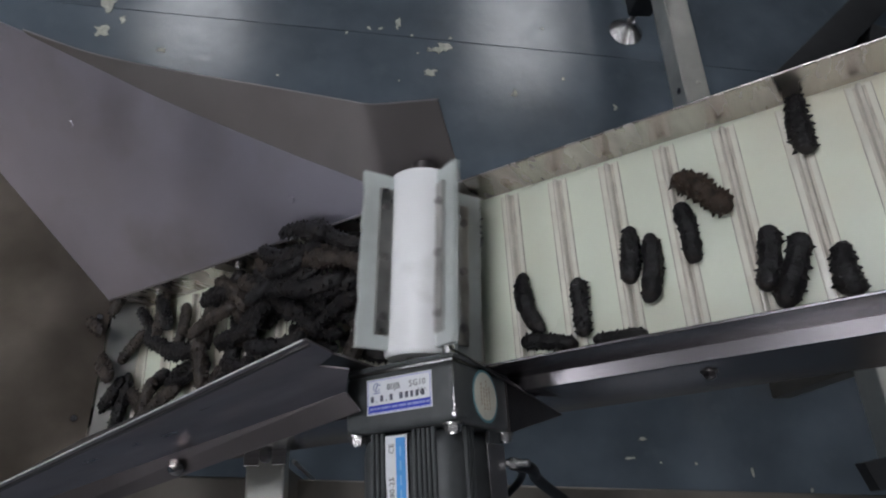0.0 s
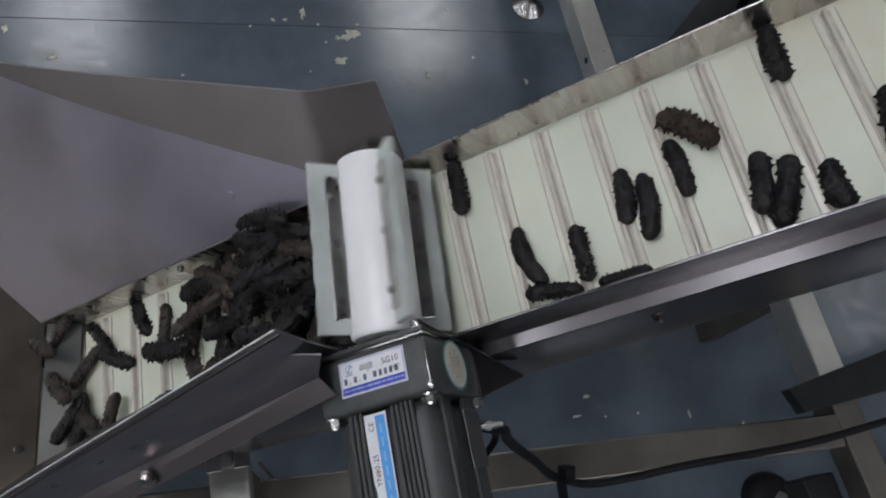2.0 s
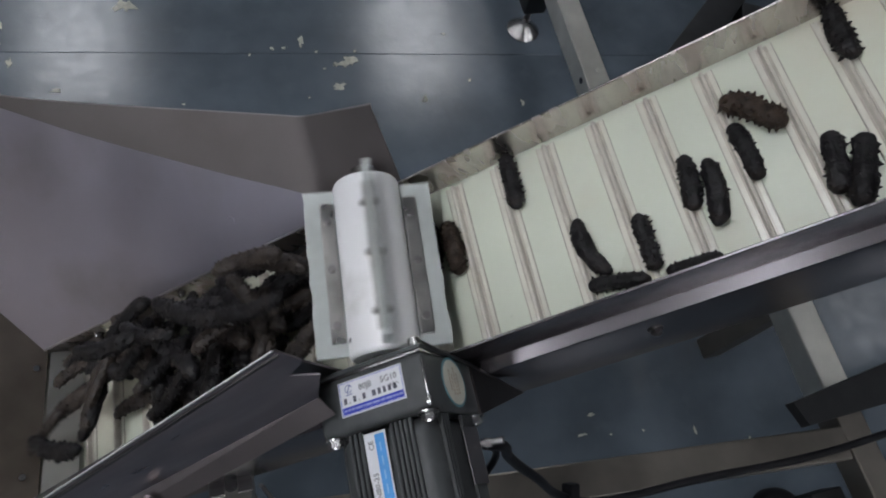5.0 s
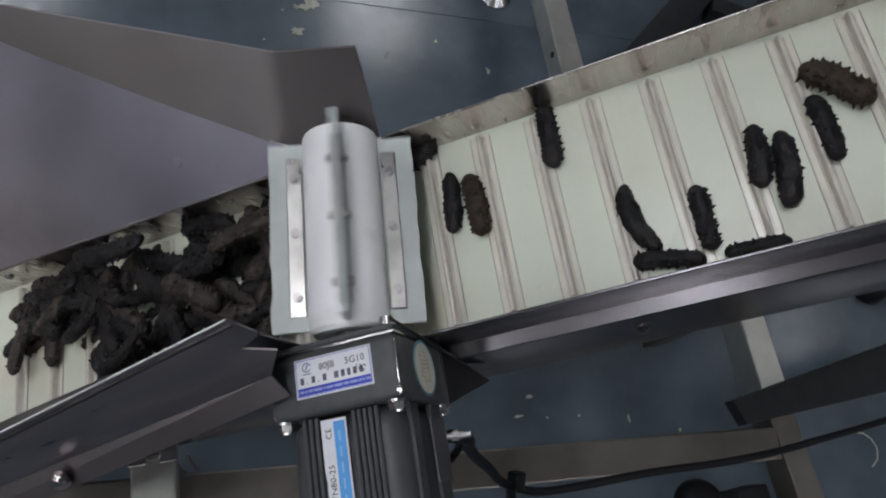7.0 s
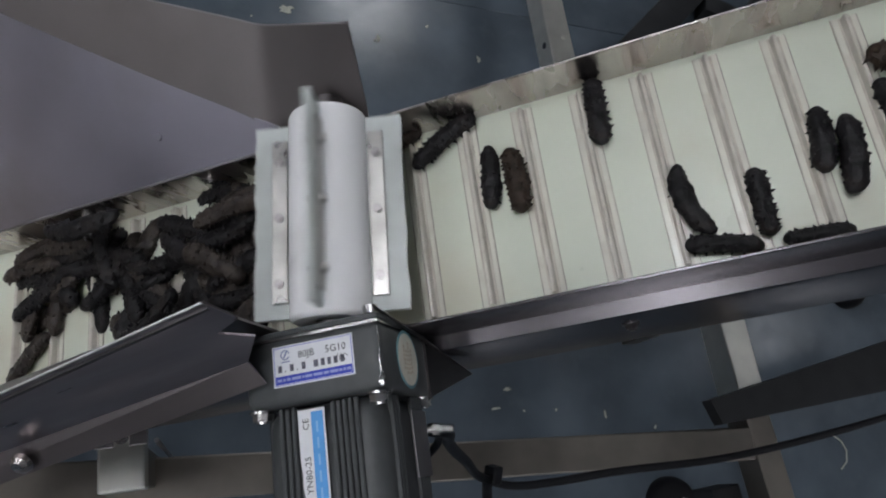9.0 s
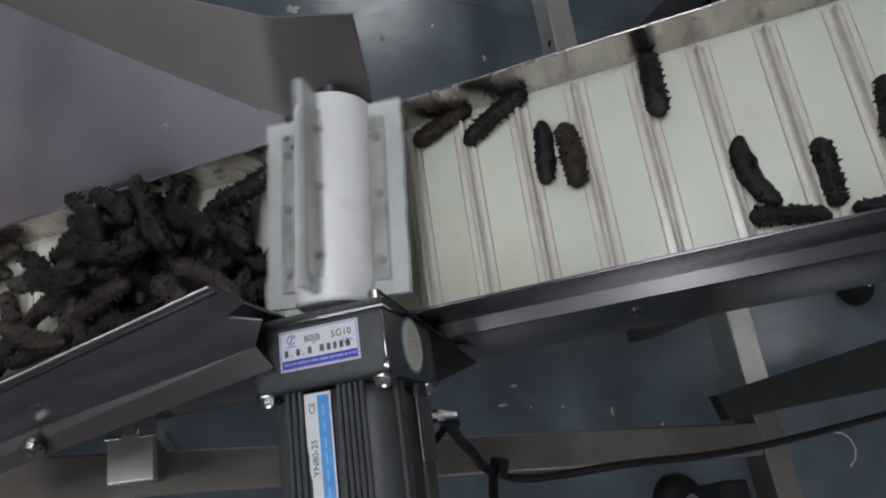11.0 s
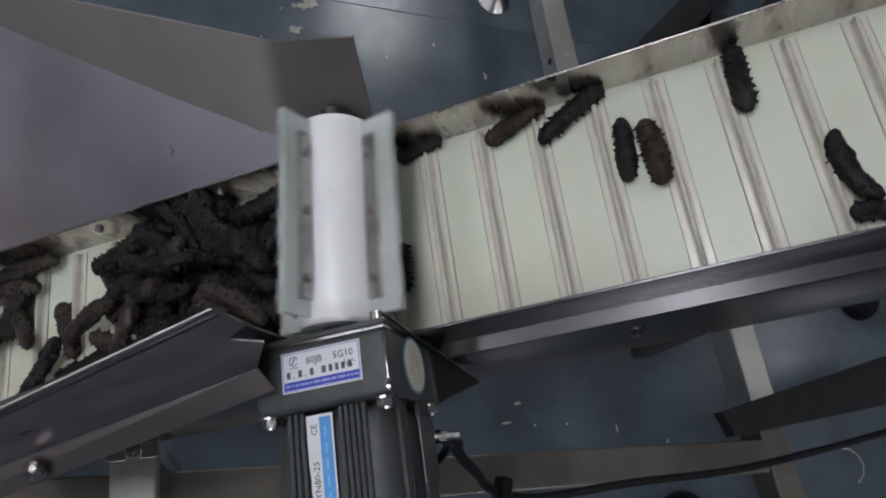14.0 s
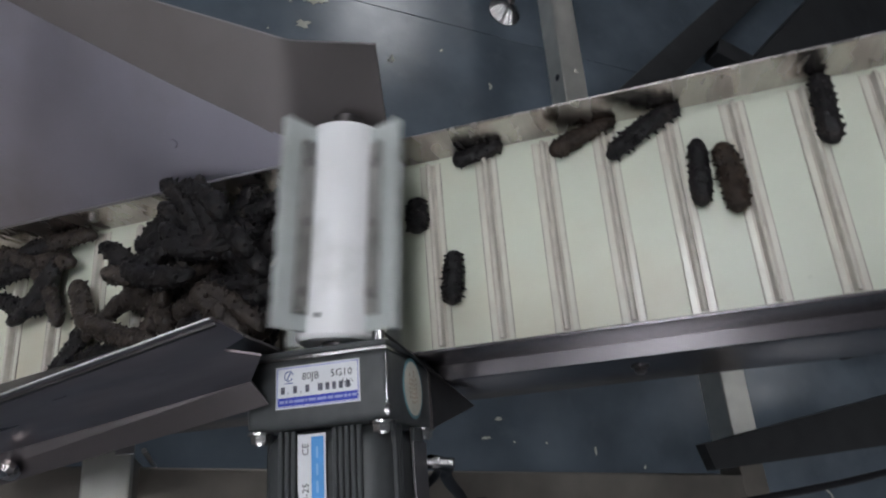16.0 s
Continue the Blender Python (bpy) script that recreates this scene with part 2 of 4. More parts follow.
def part(name, bm, mat, parent=None, label="", smooth=None, at=None):
    ob = new(name, mesh_of(bm, name, mat, smooth))
    if parent is not None:
        ob.parent = parent
    if at is not None:
        ob.matrix_basis = at
    if label:
        tagged(ob, label)
    return ob


def thing(name, label, category, at=None, kind="", group=""):
    ob = new(name)
    ob.empty_display_size = 0.05
    if at is not None:
        ob.matrix_basis = at
    return tagged(ob, label, category, group, kind)


def box_bm(*a, **k):
    bm = bmesh.new()
    add_box(bm, *a, **k)
    return bm


def hex_bolt(parent, at, r=0.0055, h=0.004, washer=True, name="bolt", mat=None):
    bm = bmesh.new()
    add_cyl(bm, (0, 0, 0.001), (0, 0, 0.001 + h), r, 6)
    add_cyl(bm, (0, 0, 0.001 + h), (0, 0, 0.0022 + h), r * 0.6, 10)
    if washer:
        add_cyl(bm, (0, 0, 0), (0, 0, 0.0012), r * 1.35, 16)
    return part(name, bm, mat or CHROME, parent, "hex bolt toned dark for shade" if mat else "bright hex bolt", 30, at)


def writing(parent, body, size, at, mat=INK, name="lettering", align="LEFT", squeeze=1.0):
    cu = bpy.data.curves.new(name, "FONT")
    cu.body, cu.size, cu.align_x, cu.extrude, cu.resolution_u = body, size, align, 0.00004, 2
    tmp = bpy.data.objects.new(name, cu)
    scene.collection.objects.link(tmp)
    bpy.context.view_layer.update()
    me = bpy.data.meshes.new_from_object(tmp)
    bpy.data.objects.remove(tmp)
    me.materials.clear()
    me.materials.append(mat)
    ob = new(name, me)
    ob.parent = parent
    ob.matrix_basis = at @ Matrix.Diagonal((squeeze, 1, 1, 1))
    return ob


# ---- the room ----
def build_room():
    x0, x1, y0, y1, h = -7.5, 8.0, -5.6, 8.0, 2.9
    tagged(part("ceiling", box_bm(x0, x1, y0, y1, h, h + 0.1), CEIL), "flat grey workshop ceiling", "ceiling", kind="structure")
    for name, b in (("wall_west", (x0 - 0.15, x0, y0, y1, 0, h)), ("wall_east", (x1, x1 + 0.15, y0, y1, 0, h)),
                    ("wall_south", (x0 - 0.15, x1 + 0.15, y0 - 0.15, y0, 0, h)), ("wall_north", (x0 - 0.15, x1 + 0.15, y1, y1 + 0.15, 0, h))):
        tagged(part(name, box_bm(*b), WALL), "grey workshop wall panel", "wall", kind="structure")
    floor = tagged(part("floor", box_bm(x0, x1, y0, y1, -0.12, -0.006), JOINT), "blue-grey painted workshop floor with straight joints", "floor", kind="structure")
    # painted slabs with narrow recessed joints, lying a few degrees off the machine's line
    turn, wide, deep, gap = radians(-5.6), 4.8, 1.2, 0.0007
    c, s = math.cos(turn), math.sin(turn)
    slab_mesh = mesh_of(box_bm(0, wide - gap, 0, deep - gap, -0.03, 0.0, bevel=0.0008, segs=1), "slab", FLOOR)
    ox, oy = -2.1, 1.112
    for i in range(-1, 2):
        for j in range(-5, 5):
            px, py = i * wide, j * deep
            ob = new("slab", slab_mesh)
            ob.parent = floor
            ob.matrix_basis = pose(ox + c * px - s * py, oy + s * px + c * py, 0, 0, 0, -5.6)
    # spots where the paint has flaked off
    rng = random.Random(5)
    bm = bmesh.new()
    chips = [(0.112, 0.873, 0.026, 0.016), (0.088, 0.868, 0.012, 0.008), (0.084, 0.812, 0.018, 0.010), (0.256, 0.764, 0.007, 0.013), (0.250, 0.758, 0.005, 0.005), (0.021, 0.936, 0.007, 0.02),
             (-0.04, 0.922, 0.006, 0.006), (-0.015, 0.921, 0.006, 0.006), (-0.45, 0.856, 0.014, 0.006), (-0.085, 0.91, 0.004, 0.004), (0.05, 0.905, 0.004, 0.004),
             (0.404, 0.074, 0.010, 0.004), (0.380, 0.044, 0.010, 0.003), (0.584, 0.013, 0.003, 0.010), (0.49, 0.03, 0.004, 0.004), (0.43, 0.035, 0.003, 0.003),
             (-0.56, 0.97, 0.02, 0.03), (-0.57, 0.90, 0.02, 0.02), (-0.53, 0.93, 0.008, 0.012), (-0.32, 1.06, 0.03, 0.025), (-0.56, 1.03, 0.03, 0.02),
             (-0.64, 0.80, 0.05, 0.02), (-0.72, 0.78, 0.06, 0.03), (0.46, 0.73, 0.005, 0.012), (0.36, 0.80, 0.004, 0.004), (0.60, -0.17, 0.004, 0.02), (0.68, -0.02, 0.004, 0.004),
             (0.02, 0.79, 0.003, 0.003), (0.06, 0.86, 0.004, 0.003), (0.13, 0.90, 0.004, 0.003), (-0.22, 0.80, 0.004, 0.003), (0.33, 0.93, 0.006, 0.003)]
    for x, y, a, b in chips:
        n = 13
        rng.random()
        ring = []
        for k in range(n):
            an = 2 * math.pi * k / n
            f = 0.25 + 0.75 * rng.random()
            ring.append(bm.verts.new((x + a * f * math.cos(an), y + b * f * math.sin(an), 0.0012)))
        top = bm.faces.new(ring)
        low = [bm.verts.new(v.co - Vector((0, 0, 0.0012))) for v in ring]
        for k in range(n):
            bm.faces.new((ring[k - 1], ring[k], low[k], low[k - 1]))
    # a curved scratch in the paint
    arc = [Vector((1.062 + 0.040 * math.sin(a), -0.112 + 0.034 * math.cos(a), 0.0)) for a in (0.0, 0.5, 1.0, 1.6, 2.2, 2.8)]
    for a, b in zip(arc, arc[1:]):
        w = Vector((a.y - b.y, b.x - a.x, 0)).normalized() * 0.0014
        add_sheet(bm, [p + Vector((0, 0, 0.001)) for p in (a - w, b - w, b + w, a + w)], 0.001)
    tagged(part("paint_chips", bm, CHIP), "pale bare patches flaked in the blue-grey floor paint", "paint chips", kind="stuff")


def ceiling_light(label, x, y, wide, deep, glow, glow_label):
    lamp = thing("ceiling_light", label, "ceiling light", pose(x, y, 2.9), group="ceiling lights")
    w, d = wide / 2, deep / 2
    bm = bmesh.new()
    add_box(bm, -w - 0.02, w + 0.02, -d - 0.02, -d, -0.03, 0)
    add_box(bm, -w - 0.02, w + 0.02, d, d + 0.02, -0.03, 0)
    add_box(bm, -w - 0.02, -w, -d, d, -0.03, 0)
    add_box(bm, w, w + 0.02, -d, d, -0.03, 0)
    part("frame", bm, LAMP_FRAME, lamp)
    part("diffuser", box_bm(-w, w, -d, d, -0.024, -0.004), glow, lamp, glow_label)
    return lamp


def build_lamps():
    # first two match floor reflections; the rest are unseen, added to brighten the machine
    spots = [(-1.3, 3.6), (1.08, 3.5), (-1.15, 0.25), (-3.8, 0.3), (-3.7, 3.6), (-3.8, -2.1), (-1.4, -2.45), (4.4, -2.1)]
    first = ceiling_light("white ceiling light panel out of view, switched on", *spots[0], 0.58, 1.18, PANEL, "glowing white diffuser")
    for x, y in spots[1:]:
        copy_thing(first, pose(x, y, 2.9))
    ceiling_light("ceiling light panel with a dimmer diffuser", 3.75, 0.7, 0.58, 1.18, PANEL_DIM, "dimly glowing diffuser")
    # unseen weaker panel, added to fill the near floor
    ceiling_light("unseen ceiling light panel added as weaker fill", 1.55, -2.0, 0.58, 1.18, PANEL_FILL, "glowing fill diffuser")
    ceiling_light("small square ceiling downlight, switched on", -1.27, -1.30, 0.20, 0.20, PANEL_SPOT, "brightly glowing diffuser")


# ---- the conveyor ----
X0, X1 = -0.80, 1.15


def build_conveyor():
    con = thing("conveyor", "inclined stainless steel belt conveyor with low side walls", "conveyor", MB)
    bm = bmesh.new()
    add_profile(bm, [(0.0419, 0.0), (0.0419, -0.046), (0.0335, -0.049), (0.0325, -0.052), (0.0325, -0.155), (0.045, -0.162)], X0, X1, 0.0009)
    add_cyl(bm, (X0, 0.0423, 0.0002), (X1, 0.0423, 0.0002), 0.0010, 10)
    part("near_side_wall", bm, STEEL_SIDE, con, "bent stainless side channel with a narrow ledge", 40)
    bm = bmesh.new()
    add_profile(bm, [(0.192, -0.162), (0.192, -0.052), (0.1785, -0.046), (0.1785, 0.0)], X0, X1, 0.0016)
    add_cyl(bm, (X0, 0.1777, 0.0003), (X1, 0.1777, 0.0002), 0.0007, 8)
    part("far_side_wall", bm, STEEL_MOTTLED, con, "stainless side wall mottled for belt and cleat reflections", 40)
    part("slider_bed", box_bm(X0, X1, 0.046, 0.175, BELT_Z - 0.012, BELT_Z - 0.0065), STEEL, con)
    for x in (0.161, 0.44, 0.72):
        for y, r in ((0.0325, 90), (0.1921, -90)):
            hex_bolt(con, pose(x, y, -0.077, r), 0.004, 0.003, name="side_bolt", mat=STEEL_SHADED)
    # pairs of small screws inside the low end
    for x in (-0.315, -0.205, -0.095):
        bm = bmesh.new()
        add_cyl(bm, (x, 0.1775, -0.012), (x, 0.1745, -0.012), 0.0034, 12)
        add_cyl(bm, (x, 0.1745, -0.012), (x, 0.1735, -0.012), 0.0022, 10)
        part("inner_screw", bm, CHROME, con, "bright round screw head", 30)
    return con


def build_belt():
    belt = thing("conveyor_belt", "white cleated conveyor belt with grimy transverse cleats", "conveyor belt", MB)
    a, b = -0.70, 0.84
    part("belt_sheet", box_bm(a, b, 0.0428, 0.1780, BELT_Z - 0.004, BELT_Z, bevel=0.0008), BELT, belt)
    pitch, first = 0.0378, 0.0159
    ya, yb = 0.0500, 0.1738
    base = mesh_of(box_bm(-0.0066, 0.0066, ya, yb, BELT_Z, BELT_Z + 0.0008, bevel=0.0003, segs=1), "cleat", CLEAT)
    # the upright rib: a little thicker at its foot, rounded at the top
    bm = bmesh.new()
    prof = [(-0.0021, 0.0008), (-0.0015, 0.0018), (-0.0013, 0.0050), (-0.0007, 0.0058), (0.0006, 0.0058), (0.0013, 0.0050), (0.0015, 0.0018), (0.0021, 0.0008)]
    ends = [[bm.verts.new((x, y, BELT_Z + z)) for x, z in prof] for y in (ya + 0.0012, yb - 0.0012)]
    for q in range(len(prof) - 1):
        bm.faces.new((ends[0][q], ends[0][q + 1], ends[1][q + 1], ends[1][q]))
    bm.faces.new(ends[0])
    bm.faces.new(ends[1])
    rib = mesh_of(bm, "rib", RIB, 50)
    bm = bmesh.new()
    add_box(bm, -0.0071, -0.0067, ya, yb, BELT_Z, BELT_Z + 0.0005)
    add_box(bm, 0.0067, 0.0071, ya, yb, BELT_Z, BELT_Z + 0.0005)
    line = mesh_of(bm, "weld_line", WELD)
    bm = bmesh.new()
    add_box(bm, 0.0021, 0.0036, ya + 0.001, yb - 0.001, BELT_Z + 0.0008, BELT_Z + 0.0010)
    add_box(bm, -0.0032, -0.0021, ya + 0.001, yb - 0.001, BELT_Z + 0.0008, BELT_Z + 0.0010)
    groove = mesh_of(bm, "groove", GROOVE)
    k = math.ceil((a + 0.02 - first) / pitch)
    while first + k * pitch < b - 0.02:
        x = first + k * pitch
        c = new("cleat", base)
        c.parent = belt
        c.matrix_basis = pose(x, 0, 0)
        for nm, me in (("rib", rib), ("weld_line", line), ("groove", groove)):
            o = new(nm, me)
            o.parent = c
        k += 1
    return belt


# ---- the hopper over the low end ----
def build_hopper():
    hop = thing("hopper", "stainless steel feed hopper of bent sheets over the belt", "hopper", MB)
    k = 0.854
    def on(x, y, lift=0.0):
        return (x, y, k * (y - 0.177) + lift)
    bm = bmesh.new()
    add_sheet(bm, [on(-0.373, 0.177, 0.002), on(-0.026, 0.177, 0.002), on(-0.026, 0.1865, 0.002), on(-0.098, 0.2295, 0.002), on(-0.183, 0.2835, 0.002), on(-0.29, 0.3585, 0.002), on(-0.47, 0.475, 0.002), on(-0.47, 0.405, 0.002)], 0.002)
    part("back_sheet", bm, STEEL_SATIN, hop, "satin sloping sheet tinted lilac for bluish light")
    bm = bmesh.new()
    add_cyl(bm, on(-0.373, 0.1768, 0.002), on(-0.026, 0.1768, 0.002), 0.0011, 8)
    part("hem", bm, STEEL_GREY, hop, "narrow folded hem", 40)
    # upright lip along the slanting edge, bent round into the end flap beside the roller
    low = [on(-0.292, 0.3600, 0.002), on(-0.235, 0.3200, 0.002), on(-0.183, 0.2835, 0.002), on(-0.098, 0.2295, 0.002), on(-0.050, 0.2008, 0.002), Vector((-0.030, 0.1880, 0.006)), Vector((-0.019, 0.1850, 0.003)), Vector((0.006, 0.1825, 0.001)), Vector((0.034, 0.1800, 0.0))]
    high = [(-0.296, 0.3645, 0.1625), (-0.237, 0.331, 0.134), (-0.168, 0.300, 0.106), (-0.080, 0.2635, 0.0735), (-0.030, 0.2420, 0.0565), (-0.0125, 0.2345, 0.0502), (-0.001, 0.2305, 0.0487), (0.019, 0.2243, 0.0480), (0.046, 0.216, 0.047)]
    low, high = [Vector(p) for p in low], [Vector(p) for p in high]

    def smooth_line(pts, n=5):
        out = []
        for i in range(len(pts) - 1):
            p0, p1, p2, p3 = pts[max(i - 1, 0)], pts[i], pts[i + 1], pts[min(i + 2, len(pts) - 1)]
            for q in range(n):
                u = q / n
                out.append(0.5 * (2 * p1 + (p2 - p0) * u + (2 * p0 - 5 * p1 + 4 * p2 - p3) * u * u + (3 * p1 - p0 - 3 * p2 + p3) * u ** 3))
        return out + [pts[-1]]
    la, ha = smooth_line(low), smooth_line(high)
    bm = bmesh.new()
    cols = []
    for i, (p, q) in enumerate(zip(la, ha)):
        e = la[min(i + 1, len(la) - 1)] - la[max(i - 1, 0)]
        n = e.cross(q - p).normalized() * 0.0015
        cols.append([bm.verts.new(v) for v in (p, p.lerp(q, 0.5), q, q + n, p.lerp(q, 0.5) + n, p + n)])
    for a, b in zip(cols, cols[1:]):
        for i in range(6):
            bm.faces.new((a[i], a[(i + 1) % 6], b[(i + 1) % 6], b[i]))
    bm.faces.new(cols[0])
    bm.faces.new(cols[-1])
    part("side_lip", bm, STEEL_LIP, hop, "brownish-grey steel lip, toned for shade, bent round into an end flap", 50)
    # its bright cut rim
    bm = bmesh.new()
    for a, b in zip(ha, ha[1:]):
        add_cyl(bm, a, b, 0.0008, 6)
    part("lip_rim", bm, STEEL_GREY, hop, "thin cut rim", 40)
    # low end sheet, rising away from the belt
    bm = bmesh.new()
    add_sheet(bm, [(-0.373, 0.177, -0.002), (-0.470, 0.405, 0.196), (-0.60, 0.42, 0.417), (-0.60, -0.06, 0.3436), (-0.42, -0.021, 0.047), (-0.385, 0.045, -0.002)], 0.002)
    part("end_sheet", bm, STEEL_BROWN, hop, "brownish stained end sheet")
    for p in ((-0.3775, 0.1598, 0.0062), (-0.3885, 0.0628, 0.0102)):
        bm = bmesh.new()
        p = Vector(p)
        add_cyl(bm, p, p + Vector((0.857, -0.078, 0.510)) * 0.002, 0.0036, 14, 0.0028)
        part("screw", bm, CHROME, hop, "bright round screw head", 30)
    bm = bmesh.new()
    add_sheet(bm, [(-0.372, 0.176, -0.004), (-0.384, 0.046, -0.004), (-0.368, 0.046, BELT_Z + 0.006), (-0.356, 0.176, BELT_Z + 0.006)], 0.002)
    # raised tone lifts the sill out of its dark reflections
    part("sill", bm, TUBE_LIT, hop, "low sill above the belt, toned brighter")
    # near side: inner wall, broad lip and turned-down edge
    tip, left = Vector((-0.0216, 0.0516, 0.097)), Vector((-0.42, -0.021, 0.097))
    f0, f1 = Vector((-0.027, 0.0285, 0.055)), Vector((-0.505, -0.0446, 0.0816))
    notch = [Vector((-0.0136, 0.0449, 0.0816)), Vector((-0.028, 0.0406, 0.0783)), Vector((-0.0134, 0.0378, 0.0679))]
    bm = bmesh.new()
    add_sheet(bm, [tip, left, f1, f0, notch[2], notch[1], notch[0]], 0.0015)
    part("near_lip", bm, STEEL_NEAR, hop, "dark steel lip with a cut corner")
    bm = bmesh.new()
    edge = (left - tip).normalized()
    side = Vector((edge.y, -edge.x, 0)) * 0.0009
    up = Vector((0, 0, 0.0012))
    add_sheet(bm, [tip + up, left + up, left + up + side, tip + up + side] if side.y < 0 else [tip + up, tip + up - side, left + up - side, left + up], 0.0012)
    part("sheet_edge", bm, LIT_EDGE, hop, "cut sheet edge with its highlight in the colour")
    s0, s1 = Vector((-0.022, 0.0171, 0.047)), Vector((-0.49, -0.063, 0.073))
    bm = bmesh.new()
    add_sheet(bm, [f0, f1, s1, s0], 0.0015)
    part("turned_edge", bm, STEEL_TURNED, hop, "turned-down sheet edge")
    bm = bmesh.new()
    add_sheet(bm, [tip + Vector((0, -0.001, -0.002)), (-0.0216, 0.046, 0.002), (-0.385, 0.044, 0.002), left + Vector((0.035, 0.005, -0.002))], 0.0015)
    part("near_sheet", bm, STEEL_SHADED, hop)
    bm = bmesh.new()
    add_cyl(bm, (0, 0, 0), (0, 0, 0.0028), 0.0062, 20, 0.0056)
    add_cyl(bm, (0, 0, 0.0028), (0, 0, 0.0050), 0.0056, 20, 0.0032)
    part("bolt", bm, STEEL_MOTTLED, hop, "dull domed bolt head", 40, pose(-0.168, -0.0025, 0.0625, 40))
    for p in ((-0.111, 0.2), (-0.30, 0.30)):
        bm = bmesh.new()
        q = Vector(on(p[0], p[1], 0.002))
        add_cyl(bm, q, q + Vector((0, -0.649, 0.76)) * 0.0010, 0.0034, 14, 0.0026)
        part("rivet", bm, STEEL_SATIN, hop)
    return hop


# ---- the paddle roller ----
AXIS_A, AXIS_B = Vector((0.0035, 0.050, 0.016)), Vector((0.0125, 0.178, 0.016))


def build_roller():
    rol = thing("paddle_roller", "white nylon roller with four grey rubber paddles", "paddle roller")
    L = (AXIS_B - AXIS_A).length
    bm = bmesh.new()
    prof = [(0.010, 0.0), (0.0215, 0.0), (0.0235, 0.0015), (0.0240, 0.003), (0.0240, L - 0.003), (0.0232, L - 0.001), (0.020, L), (0.012, L - 0.001)]
    n = 40
    rings = [[bm.verts.new((r * math.cos(2 * math.pi * i / n), y, r * math.sin(2 * math.pi * i / n))) for i in range(n)] for r, y in prof]
    for a, b in zip(rings, rings[1:]):
        for i in range(n):
            bm.faces.new((a[i], a[(i + 1) % n], b[(i + 1) % n], b[i]))
    part("drum", bm, NYLON, rol, "smooth white nylon drum", 35)
    bm = bmesh.new()
    add_cyl(bm, (0, -0.014, 0), (0, L + 0.012, 0), 0.0095, 20)
    part("shaft", bm, STEEL_SHADED, rol, smooth=30)
    # dark disc painted for the shaded inside of the pin hole
    bm = bmesh.new()
    add_cyl(bm, (0.0, 0.012, 0.0239), (0.0, 0.012, 0.0243), 0.0016, 10)
    part("pin_hole", bm, INK, rol, at=pose(0, 0, 0, 0, 20, 0))
    rng = random.Random(3)
    for q in range(4):
        turn = pose(0, 0, 0, 0, 90 * q, 0)
        bm = bmesh.new()
        # a rubber blade with a slightly worn outer edge
        nseg = 16
        cols = []
        for i in range(nseg + 1):
            y = 0.0035 + (L - 0.007) * i / nseg
            tip = 0.0455 + rng.uniform(-0.0008, 0.0006)
            cols.append([bm.verts.new((sx, y, z)) for sx, z in ((-0.0022, 0.0235), (0.0012, 0.0235), (0.0013, tip), (-0.0021, tip))])
        for a, b in zip(cols, cols[1:]):
            for i in range(4):
                j = (i + 1) % 4
                bm.faces.new((a[i], a[j], b[j], b[i]))
        bm.faces.new(cols[0])
        bm.faces.new(cols[-1][::-1])
        fin = part("paddle", bm, FIN, rol, "grey rubber paddle blade", None, turn)
        for side in (-1, 1):
            x0, x1 = (0.0014, 0.0032) if side > 0 else (-0.0041, -0.0023)
            part("clamp_strip", box_bm(x0, x1, 0.012, L - 0.014, 0.0248, 0.0345, bevel=0.0006), CLAMP, fin, "steel clamping strip")
            e = x1 if side > 0 else x0
            for y in (0.024, L * 0.5, L - 0.028):
                bm = bmesh.new()
                add_cyl(bm, (e, y, 0.0298), (e + 0.0018 * side, y, 0.0298), 0.0028, 12)
                add_cyl(bm, (e + 0.0018 * side, y, 0.0298), (e + 0.0026 * side, y, 0.0298), 0.0015, 12)
                part("screw", bm, STEEL, fin, "round screw head", 30)
    return rol


